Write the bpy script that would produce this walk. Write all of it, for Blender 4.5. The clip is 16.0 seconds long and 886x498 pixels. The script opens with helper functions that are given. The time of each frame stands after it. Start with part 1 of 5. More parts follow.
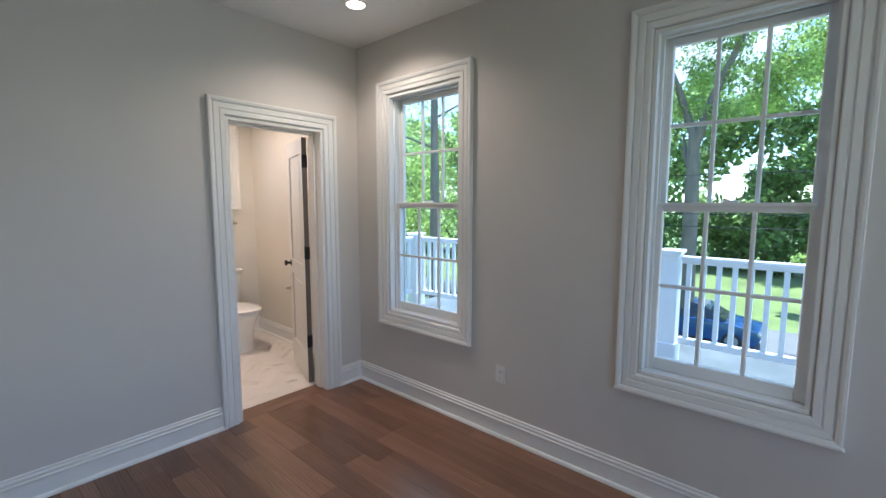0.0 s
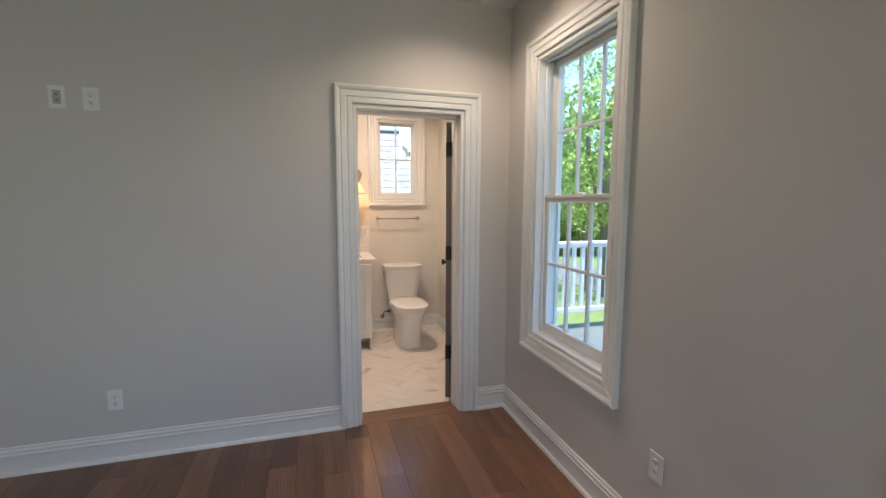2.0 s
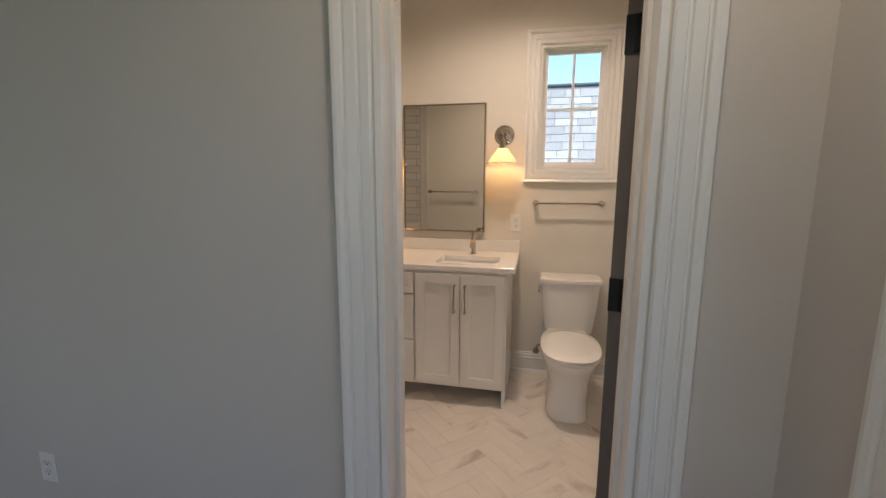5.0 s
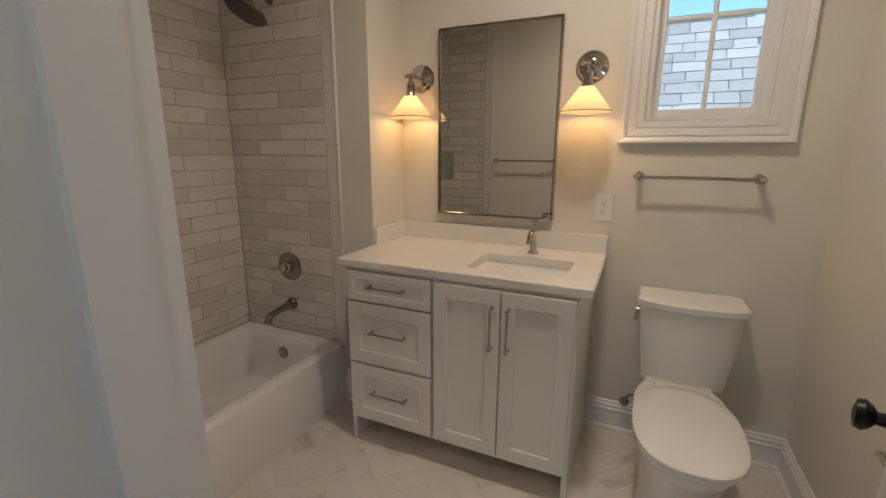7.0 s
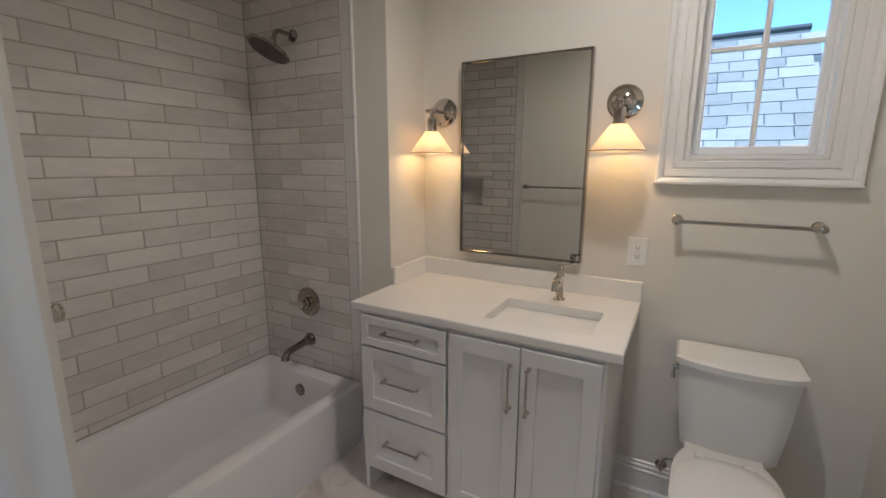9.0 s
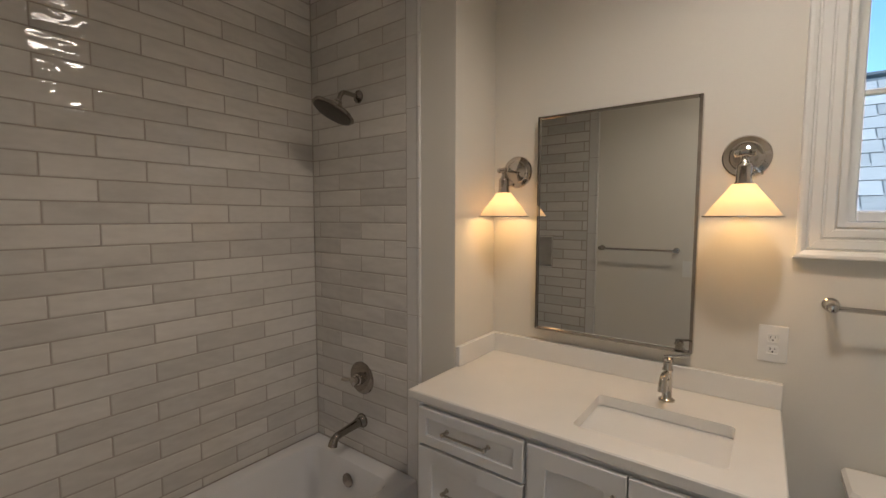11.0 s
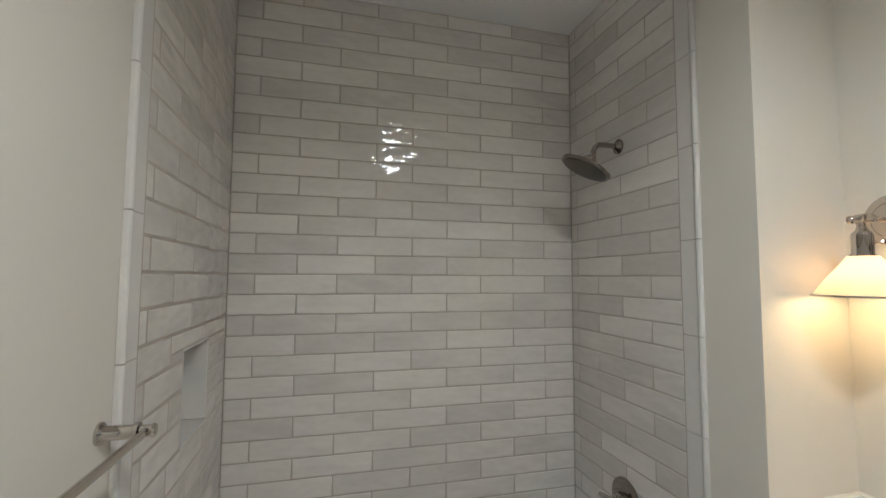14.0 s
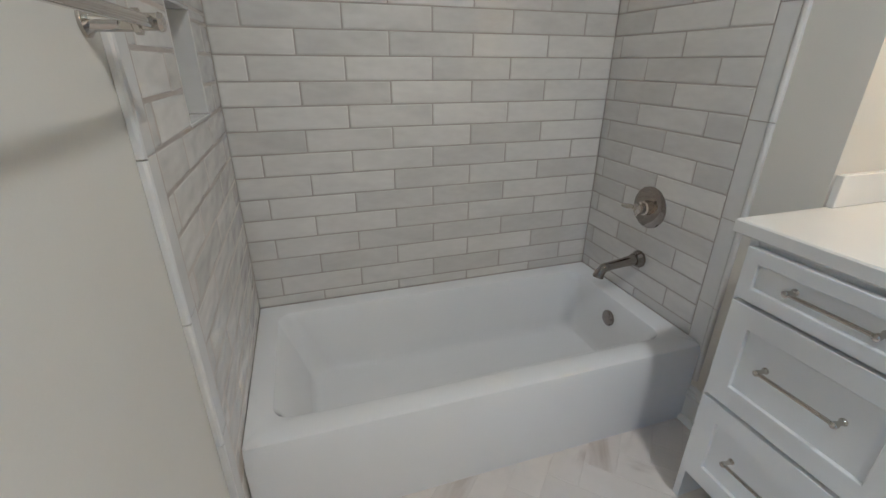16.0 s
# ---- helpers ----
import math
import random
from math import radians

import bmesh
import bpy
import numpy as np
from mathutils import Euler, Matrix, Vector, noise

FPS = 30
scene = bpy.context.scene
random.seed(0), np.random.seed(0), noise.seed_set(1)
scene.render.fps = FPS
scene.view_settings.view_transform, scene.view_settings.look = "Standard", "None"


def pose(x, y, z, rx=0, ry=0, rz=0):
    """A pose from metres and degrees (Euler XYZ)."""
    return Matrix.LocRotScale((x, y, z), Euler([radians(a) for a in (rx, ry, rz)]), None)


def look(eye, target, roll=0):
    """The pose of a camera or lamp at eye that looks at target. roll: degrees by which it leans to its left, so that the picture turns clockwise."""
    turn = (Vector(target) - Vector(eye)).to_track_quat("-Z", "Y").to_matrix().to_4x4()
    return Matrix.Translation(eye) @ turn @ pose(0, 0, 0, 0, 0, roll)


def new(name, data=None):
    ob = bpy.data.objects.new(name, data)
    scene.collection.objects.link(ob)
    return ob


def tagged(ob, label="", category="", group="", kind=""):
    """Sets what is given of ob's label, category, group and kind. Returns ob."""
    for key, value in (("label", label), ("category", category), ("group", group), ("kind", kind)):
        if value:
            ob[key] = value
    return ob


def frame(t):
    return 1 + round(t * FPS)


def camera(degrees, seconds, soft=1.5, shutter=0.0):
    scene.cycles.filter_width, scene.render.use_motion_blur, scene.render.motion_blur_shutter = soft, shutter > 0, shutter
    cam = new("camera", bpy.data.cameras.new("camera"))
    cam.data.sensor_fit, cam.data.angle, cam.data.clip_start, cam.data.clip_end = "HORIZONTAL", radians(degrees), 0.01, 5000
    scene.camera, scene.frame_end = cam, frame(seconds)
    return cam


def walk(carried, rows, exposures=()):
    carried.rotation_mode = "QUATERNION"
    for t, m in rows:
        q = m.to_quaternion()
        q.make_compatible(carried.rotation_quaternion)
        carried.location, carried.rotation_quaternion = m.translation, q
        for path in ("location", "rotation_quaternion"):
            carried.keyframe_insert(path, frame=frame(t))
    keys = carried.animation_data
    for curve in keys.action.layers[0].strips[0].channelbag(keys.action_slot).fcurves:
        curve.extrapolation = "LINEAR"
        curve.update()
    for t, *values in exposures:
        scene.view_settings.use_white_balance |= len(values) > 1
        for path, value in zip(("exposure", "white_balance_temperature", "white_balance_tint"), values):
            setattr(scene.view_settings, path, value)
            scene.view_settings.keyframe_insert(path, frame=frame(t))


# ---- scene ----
cam = camera(91.8, 16.0)
PATH = [
    (0, (-2.182, -2.871, 1.487), (-0.689, -1.558, 1.274), 0.1),
    (0.5, (-1.897, -2.858, 1.481), (-0.607, -1.345, 1.264), 0.0),
    (1, (-1.626, -2.849, 1.463), (-0.571, -1.162, 1.26), 0.3),
    (1.5, (-1.404, -2.827, 1.458), (-0.594, -1.01, 1.251), 0.1),
    (2, (-1.241, -2.703, 1.449), (-0.675, -0.798, 1.231), 0.2),
    (2.5, (-1.097, -2.523, 1.445), (-0.745, -0.567, 1.222), 0.2),
    (3, (-0.903, -2.292, 1.451), (-0.759, -0.312, 1.213), 0.2),
    (3.5, (-0.787, -2.019, 1.435), (-0.806, -0.035, 1.181), 0.2),
    (4, (-0.654, -1.705, 1.445), (-0.843, 0.267, 1.168), 0.2),
    (4.5, (-0.585, -1.425, 1.436), (-0.899, 0.528, 1.142), 0.1),
    (5, (-0.573, -1.115, 1.419), (-0.998, 0.814, 1.104), 0.2),
    (7.5, (-0.588, 0.012, 1.366), (-1.452, 1.754, 0.898), 0.2),
    (8, (-0.578, 0.043, 1.391), (-1.486, 1.759, 0.912), 0.1),
    (8.5, (-0.564, 0.043, 1.441), (-1.5, 1.755, 0.999), -0.0),
    (11, (-0.765, 0.251, 1.532), (-1.959, 1.849, 1.385), 0.1),
    (11.5, (-0.81, 0.362, 1.537), (-2.195, 1.8, 1.409), 0.0),
    (12, (-0.895, 0.461, 1.54), (-2.473, 1.684, 1.429), -0.2),
    (12.5, (-0.906, 0.53, 1.542), (-2.642, 1.521, 1.512), -0.0),
    (13, (-0.825, 0.565, 1.571), (-2.684, 1.3, 1.632), 0.1),
    (13.5, (-0.787, 0.591, 1.605), (-2.701, 1.156, 1.736), 0.2),
    (14, (-0.876, 0.582, 1.579), (-2.808, 1.081, 1.708), 0.3),
    (14.5, (-1.015, 0.561, 1.5), (-2.954, 1.054, 1.474), 0.3),
    (15, (-1.125, 0.523, 1.388), (-3.031, 1.044, 1.085), 0.7),
    (15.5, (-1.139, 0.5, 1.291), (-2.984, 1.028, 0.727), 0.5),
    (16, (-1.069, 0.43, 1.244), (-2.814, 0.995, 0.448), 0.3),
]
EXPOSURES = ((0, 2.02, 6050, 16), (1, 1.83, 6450, 18), (2.5, 1.92, 6800, 17), (3.5, 1.92, 6100, 14), (4, 1.72, 6650, 16), (5, 1.5, 6750, 16), (7.5, 1.12, 6000, 9), (8.5, 1.29, 5350, 8), (11, 1.12, 5900, 9), (12, 1.28, 5800, 8), (13, 1.62, 5350, 3), (14, 1.8, 5000, 0), (15, 1.75, 4850, 0), (15.5, 1.87, 4850, 0), (16, 1.95, 4850, 1))
walk(cam, [(t, look(eye, target, roll)) for t, eye, target, roll in PATH], EXPOSURES)

# ---------------------------------------------------------------- world, sun, exposure
world = bpy.data.worlds.new("sky")
scene.world = world
world.use_nodes = True
wn, wl = world.node_tree.nodes, world.node_tree.links
sky = wn.new("ShaderNodeTexSky")
sky.sky_type = "NISHITA"
sky.sun_disc = False
sky.dust_density, sky.ozone_density = 0.15, 4.0
SUN_TO = Vector((0.22, -0.12, 0.93)).normalized()
sky.sun_elevation = math.asin(SUN_TO.z)
sky.sun_rotation = math.atan2(SUN_TO.x, SUN_TO.y)
wtc, wnz, wrg, wmx = wn.new("ShaderNodeTexCoord"), wn.new("ShaderNodeTexNoise"), wn.new("ShaderNodeMapRange"), wn.new("ShaderNodeMix")
wnz.inputs["Scale"].default_value, wnz.inputs["Detail"].default_value, wnz.inputs["Roughness"].default_value = 2.6, 6, 0.5
wrg.inputs[1].default_value, wrg.inputs[2].default_value = 0.56, 0.66
wmx.data_type = "RGBA"
wmx.inputs[7].default_value = (2.7, 3.0, 3.3, 1)
wl.new(wtc.outputs["Generated"], wnz.inputs[0]), wl.new(wnz.outputs[0], wrg.inputs[0]), wl.new(wrg.outputs[0], wmx.inputs[0])
wl.new(sky.outputs[0], wmx.inputs[6]), wl.new(wmx.outputs[2], wn["Background"].inputs[0])
wn["Background"].inputs[1].default_value = 0.15

sun_data = bpy.data.lights.new("sun", "SUN")
sun_data.energy, sun_data.angle, sun_data.color = 3.3, radians(0.5), (1.0, 0.96, 0.9)
sun = new("sun", sun_data)
sun.rotation_euler = (-SUN_TO).to_track_quat("-Z", "Y").to_euler()


def lamp(name, kind, power, colour, m, **more):
    data = bpy.data.lights.new(name, kind)
    data.energy, data.color = power, colour
    for key in more:
        if key == "size":
            data.size = more[key]
        if key == "size_y":
            data.shape, data.size_y = "RECTANGLE", more[key]
        if key == "radius":
            data.shadow_soft_size = more[key]
        if key == "cone":
            data.spot_size, data.spot_blend = radians(more[key]), 0.7
    ob = new(name, data)
    ob.matrix_world = m
    return ob


DAY, WARM, BULB = (0.66, 0.85, 1.0), (1.0, 0.87, 0.70), (1.0, 0.62, 0.25)
# fill lamps standing in for daylight, in two unseen openings added behind the walk
lamp("unseen_opening_fill", "AREA", 9, DAY, look((0.085, -4.35, 1.47), (-2, -4.35, 1.3)), size=0.66, size_y=1.55)
lamp("unseen_opening_fill", "AREA", 1.6, (0.8, 0.9, 1.0), look((-2.2, -5.14, 1.47), (-2.2, -3, 1.35)), size=1.7, size_y=1.55)
# recessed ceiling lamps and wall lamps
lamp("recessed_light_beam", "SPOT", 10.5, WARM, look((-0.45, -0.63, 2.685), (-0.45, -0.62, 0)), radius=0.05, cone=150)
lamp("recessed_light_beam", "SPOT", 27, (1.0, 0.825, 0.665), look((-0.76, 1.1, 2.755), (-0.76, 1.11, 0)), radius=0.085, cone=161)
SCONCES = ((-1.665, 2.02), (-0.822, 2.02))
for sx, sy in SCONCES:
    lamp("sconce_bulb", "POINT", 0.56, BULB, pose(sx, sy - 0.13, 1.572), radius=0.05)


# ---------------------------------------------------------------- materials
def surface(name, colour, rough=0.5, metal=0.0, var=0.08, size=6.0, fine=120.0, bump=0.04, piece=0.0, spec=0.5, stretch=(1, 1, 1), wave=0.0, wave_size=9.0, coat=0.0):
    """A painted, stone, metal or ceramic surface: colour that wanders at two scales, fine relief, and a change from piece to piece."""
    m = bpy.data.materials.new(name)
    m.use_nodes = True
    n, l = m.node_tree.nodes, m.node_tree.links
    b = n["Principled BSDF"]
    b.inputs["Roughness"].default_value, b.inputs["Metallic"].default_value = rough, metal
    b.inputs["Specular IOR Level"].default_value = spec
    b.inputs["Coat Weight"].default_value = coat
    tc, mp = n.new("ShaderNodeTexCoord"), n.new("ShaderNodeMapping")
    mp.inputs["Scale"].default_value = stretch
    l.new(tc.outputs["Object"], mp.inputs[0])
    big, small = n.new("ShaderNodeTexNoise"), n.new("ShaderNodeTexNoise")
    big.inputs["Scale"].default_value, small.inputs["Scale"].default_value = size, fine
    big.inputs["Detail"].default_value, small.inputs["Detail"].default_value = 4, 2
    info = n.new("ShaderNodeObjectInfo")
    shift = n.new("ShaderNodeVectorMath")
    shift.operation = "MULTIPLY_ADD"
    shift.inputs[1].default_value = (1, 1, 1)
    l.new(mp.outputs[0], shift.inputs[0])
    if piece:
        l.new(info.outputs["Random"], shift.inputs[2])
    l.new(shift.outputs[0], big.inputs[0]), l.new(shift.outputs[0], small.inputs[0])
    both = n.new("ShaderNodeMath")
    both.operation = "MULTIPLY_ADD"
    both.inputs[1].default_value = 0.3
    l.new(small.outputs[0], both.inputs[0]), l.new(big.outputs[0], both.inputs[2])
    add = n.new("ShaderNodeMath")
    add.operation = "MULTIPLY_ADD"
    add.inputs[1].default_value = piece
    l.new(info.outputs["Random"], add.inputs[0]), l.new(both.outputs[0], add.inputs[2])
    rng = n.new("ShaderNodeMapRange")
    rng.inputs[1].default_value, rng.inputs[2].default_value = 0.35, 0.95 + piece
    rng.inputs[3].default_value, rng.inputs[4].default_value = 1 - var, 1 + var
    l.new(add.outputs[0], rng.inputs[0])
    mul = n.new("ShaderNodeVectorMath")
    mul.operation = "SCALE"
    mul.inputs[0].default_value = colour
    l.new(rng.outputs[0], mul.inputs["Scale"])
    l.new(mul.outputs[0], b.inputs["Base Color"])
    if bump or wave:
        bp = n.new("ShaderNodeBump")
        bp.inputs["Strength"].default_value, bp.inputs["Distance"].default_value = bump, 0.004
        l.new(small.outputs[0], bp.inputs["Height"])
        if wave:
            slow, bw = n.new("ShaderNodeTexNoise"), n.new("ShaderNodeBump")
            slow.inputs["Scale"].default_value, slow.inputs["Detail"].default_value = wave_size, 1
            bw.inputs["Strength"].default_value, bw.inputs["Distance"].default_value = wave, 0.02
            l.new(shift.outputs[0], slow.inputs[0]), l.new(slow.outputs[0], bw.inputs["Height"]), l.new(bw.outputs[0], bp.inputs["Normal"])
        l.new(bp.outputs[0], b.inputs["Normal"])
    return m


def wood_floor_material():
    m = surface("oak_floor", (0.22, 0.112, 0.068), 0.2, var=0.42, size=2.2, fine=14, bump=0.03, piece=1.1, stretch=(9, 0.9, 1))
    n, l = m.node_tree.nodes, m.node_tree.links
    b = n["Principled BSDF"]
    old = b.inputs["Base Color"].links[0].from_socket
    tc, info = n.new("ShaderNodeTexCoord"), n.new("ShaderNodeObjectInfo")
    mp, wv, sh = n.new("ShaderNodeMapping"), n.new("ShaderNodeTexWave"), n.new("ShaderNodeVectorMath")
    mp.inputs["Scale"].default_value = (1, 0.11, 1)
    sh.operation = "MULTIPLY_ADD"
    sh.inputs[1].default_value = (7, 7, 7)
    l.new(info.outputs["Random"], sh.inputs[0]), l.new(tc.outputs["Object"], sh.inputs[2]), l.new(sh.outputs[0], mp.inputs[0])
    wv.bands_direction = "X"
    wv.inputs["Scale"].default_value, wv.inputs["Distortion"].default_value = 22, 14
    wv.inputs["Detail"].default_value, wv.inputs["Detail Scale"].default_value = 2, 0.7
    l.new(mp.outputs[0], wv.inputs[0])
    ramp = n.new("ShaderNodeMapRange")
    ramp.inputs[1].default_value, ramp.inputs[2].default_value = 0.0, 0.35
    ramp.inputs[3].default_value, ramp.inputs[4].default_value = 0.8, 1.0
    l.new(wv.outputs["Fac"], ramp.inputs[0])
    mul = n.new("ShaderNodeVectorMath")
    mul.operation = "SCALE"
    l.new(old, mul.inputs[0]), l.new(ramp.outputs[0], mul.inputs["Scale"])
    l.new(mul.outputs[0], b.inputs["Base Color"])
    return m


def marble_material():
    m = surface("marble_tile", (0.75, 0.69, 0.63), 0.26, var=0.08, size=3, fine=30, bump=0.01, piece=0.12)
    n, l = m.node_tree.nodes, m.node_tree.links
    b = n["Principled BSDF"]
    old = b.inputs["Base Color"].links[0].from_socket
    tc, info, sh, mp = n.new("ShaderNodeTexCoord"), n.new("ShaderNodeObjectInfo"), n.new("ShaderNodeVectorMath"), n.new("ShaderNodeMapping")
    sh.operation = "MULTIPLY_ADD"
    sh.inputs[1].default_value = (37, 53, 11)
    l.new(info.outputs["Random"], sh.inputs[0]), l.new(tc.outputs["Object"], sh.inputs[2])
    mp.inputs["Rotation"].default_value, mp.inputs["Scale"].default_value = (0, 0, 0.5), (1.6, 5.0, 1)
    l.new(sh.outputs[0], mp.inputs[0])
    nz = n.new("ShaderNodeTexNoise")
    nz.inputs["Scale"].default_value, nz.inputs["Detail"].default_value, nz.inputs["Distortion"].default_value = 1.0, 4, 1.1
    l.new(mp.outputs[0], nz.inputs[0])
    rg = n.new("ShaderNodeMapRange")
    rg.interpolation_type = "SMOOTHSTEP"
    rg.inputs[1].default_value, rg.inputs[2].default_value, rg.inputs[3].default_value, rg.inputs[4].default_value = 0.56, 0.74, 0, 0.72
    l.new(nz.outputs[0], rg.inputs[0])
    mix = n.new("ShaderNodeMix")
    mix.data_type = "RGBA"
    mix.inputs[7].default_value = (0.40, 0.315, 0.25, 1)
    l.new(rg.outputs[0], mix.inputs[0]), l.new(old, mix.inputs[6])
    l.new(mix.outputs[2], b.inputs["Base Color"])
    return m


def glass_material(name, tint=(0.86, 0.96, 1.0)):
    m = bpy.data.materials.new(name)
    m.use_nodes = True
    n, l = m.node_tree.nodes, m.node_tree.links
    n.remove(n["Principled BSDF"])
    tr, gl, mx, fr = n.new("ShaderNodeBsdfTransparent"), n.new("ShaderNodeBsdfGlossy"), n.new("ShaderNodeMixShader"), n.new("ShaderNodeLayerWeight")
    pw, ad = n.new("ShaderNodeMath"), n.new("ShaderNodeMath")
    pw.operation, ad.operation = "POWER", "MULTIPLY_ADD"
    pw.inputs[1].default_value, ad.inputs[1].default_value, ad.inputs[2].default_value = 4.5, 0.35, 0.025
    tr.inputs[0].default_value = (*tint, 1)
    gl.inputs["Roughness"].default_value = 0.02
    fr.inputs[0].default_value = 0.5
    l.new(fr.outputs["Facing"], pw.inputs[0]), l.new(pw.outputs[0], ad.inputs[0]), l.new(ad.outputs[0], mx.inputs[0]), l.new(tr.outputs[0], mx.inputs[1]), l.new(gl.outputs[0], mx.inputs[2])
    l.new(mx.outputs[0], n["Material Output"].inputs[0])
    return m


def glowing(name, colour, strength):
    m = surface(name, colour, 0.4, var=0.02)
    b = m.node_tree.nodes["Principled BSDF"]
    b.inputs["Emission Color"].default_value, b.inputs["Emission Strength"].default_value = (*colour, 1), strength
    return m


def leaf_material(name, colour):
    m = surface(name, colour, 0.55, var=0.45, size=0.9, fine=9, bump=0)
    b = m.node_tree.nodes["Principled BSDF"]
    n, l = m.node_tree.nodes, m.node_tree.links
    tl, mx = n.new("ShaderNodeBsdfTranslucent"), n.new("ShaderNodeMixShader")
    geo, hs = n.new("ShaderNodeNewGeometry"), n.new("ShaderNodeHueSaturation")
    rg = n.new("ShaderNodeMapRange")
    rg.inputs[3].default_value, rg.inputs[4].default_value = 0.55, 1.5
    l.new(geo.outputs["Random Per Island"], rg.inputs[0]), l.new(rg.outputs[0], hs.inputs["Value"])
    old = b.inputs["Base Color"].links[0].from_socket
    l.new(old, hs.inputs["Color"]), l.new(hs.outputs[0], b.inputs["Base Color"])
    hv = n.new("ShaderNodeHueSaturation")
    hv.inputs["Value"].default_value, hv.inputs["Hue"].default_value = 2.2, 0.49
    hv.inputs["Saturation"].default_value = 0.82
    l.new(hs.outputs[0], hv.inputs["Color"]), l.new(hv.outputs[0], tl.inputs[0])
    mx.inputs[0].default_value = 0.6
    l.new(b.outputs[0], mx.inputs[1]), l.new(tl.outputs[0], mx.inputs[2]), l.new(mx.outputs[0], n["Material Output"].inputs[0])
    return m


M_WALL = surface("warm_grey_wall_paint", (0.63, 0.59, 0.55), 0.62, var=0.035, size=1.2, fine=220, bump=0.06)
M_BATHWALL = surface("cream_wall_paint", (0.73, 0.695, 0.625), 0.5, var=0.03, size=1.4, fine=220, bump=0.05)
M_CEIL = surface("flat_white_ceiling_paint", (0.83, 0.82, 0.80), 0.8, var=0.02, size=1.0, fine=200, bump=0.05)
M_TRIM = surface("white_trim_paint", (0.80, 0.79, 0.76), 0.32, var=0.012, size=4, fine=60, bump=0.006)
M_DOORLEAF = surface("white_door_paint", (0.74, 0.73, 0.70), 0.38, var=0.015, size=3, fine=60, bump=0.006)
M_EDGE = surface("dark_door_edge", (0.15, 0.128, 0.115), 0.7, var=0.25, size=8, fine=90, bump=0.08, stretch=(1, 1, 0.15))
M_BLACK = surface("black_hardware", (0.012, 0.011, 0.011), 0.38, metal=0.4, var=0.2, size=30)
M_OAK = wood_floor_material()
M_MARBLE = marble_material()
M_GROUT = surface("grey_grout", (0.43, 0.385, 0.34), 0.9, var=0.12, size=10, fine=200, bump=0.2)
M_FLOORGROUT = surface("pale_floor_grout", (0.68, 0.62, 0.56), 0.9, var=0.06, size=10, fine=200, bump=0.1)
M_TILE = surface("glazed_wall_tile", (0.69, 0.66, 0.615), 0.06, var=0.19, spec=0.9, size=5, fine=40, bump=0.015, piece=0.55, wave=0.3, wave_size=13, stretch=(0.6, 0.6, 1.6))
M_TILEEDGE = surface("glazed_edge_tile", (0.70, 0.68, 0.65), 0.1, var=0.08, size=5, fine=40, bump=0.01, piece=0.3, wave=0.06)
M_PORC = surface("white_porcelain", (0.82, 0.81, 0.78), 0.1, var=0.015, size=3, fine=60, bump=0.0, coat=0.4)
M_TUB = surface("white_tub_enamel", (0.84, 0.83, 0.82), 0.08, var=0.015, size=3, fine=60, bump=0.0, coat=0.4)
M_CAB = surface("white_cabinet_paint", (0.76, 0.755, 0.74), 0.35, var=0.025, size=5, fine=110, bump=0.03)
M_QUARTZ = surface("white_quartz_top", (0.80, 0.78, 0.74), 0.2, var=0.025, size=8, fine=300, bump=0.0)
M_NICKEL = surface("polished_nickel", (0.56, 0.52, 0.47), 0.035, metal=1.0, var=0.04, size=20, fine=150, bump=0.0)
M_DARKNICKEL = surface("dark_polished_nickel", (0.33, 0.30, 0.27), 0.06, metal=1.0, var=0.08, size=30, fine=200, bump=0.01)
M_SPRAY = surface("dark_spray_plate", (0.09, 0.078, 0.066), 0.3, metal=0.7, var=0.2, size=60, fine=260, bump=0.15)
M_MIRROR = surface("mirror_silver", (0.74, 0.755, 0.735), 0.008, metal=1.0, var=0.0, bump=0.0)
M_GLASS = glass_material("window_glass")
M_SHADE = glowing("lit_milk_glass", (1.0, 0.8, 0.58), 0.04)
_n, _l = M_SHADE.node_tree.nodes, M_SHADE.node_tree.links
_t, _x = _n.new("ShaderNodeBsdfTranslucent"), _n.new("ShaderNodeMixShader")
_t.inputs[0].default_value, _x.inputs[0].default_value = (0.86, 0.80, 0.70, 1), 0.57
_l.new(_n["Principled BSDF"].outputs[0], _x.inputs[1]), _l.new(_t.outputs[0], _x.inputs[2]), _l.new(_x.outputs[0], _n["Material Output"].inputs[0])
M_LED = glowing("lit_lens", (1.0, 0.86, 0.66), 3.0)
M_PLATE = surface("white_plastic", (0.80, 0.79, 0.76), 0.35, var=0.02, bump=0.0)
M_SLOT = surface("dark_slot", (0.03, 0.03, 0.03), 0.6, var=0.05)
M_PLATEGREY = surface("grey_plastic", (0.42, 0.40, 0.37), 0.5, var=0.04)
M_PORCHFLOOR = surface("pale_slate_porch_floor", (0.135, 0.145, 0.15), 0.4, var=0.35, size=3.5, fine=40, bump=0.15)
M_PORCHPAINT = surface("white_porch_paint", (0.78, 0.79, 0.80), 0.45, var=0.04, size=3, fine=60, bump=0.04)
M_SIDING = surface("white_siding", (0.72, 0.72, 0.70), 0.6, var=0.05)
M_SHINGLE = surface("pale_cedar_shingle", (0.35, 0.31, 0.29), 0.85, var=0.35, size=6, fine=50, bump=0.3, piece=0.9, stretch=(1, 6, 6))
M_ROOFDARK = surface("grey_roof_felt", (0.12, 0.12, 0.125), 0.9, var=0.2)
M_GRASS = surface("lawn", (0.15, 0.2, 0.055), 0.9, var=0.45, size=0.5, fine=14, bump=0.5)
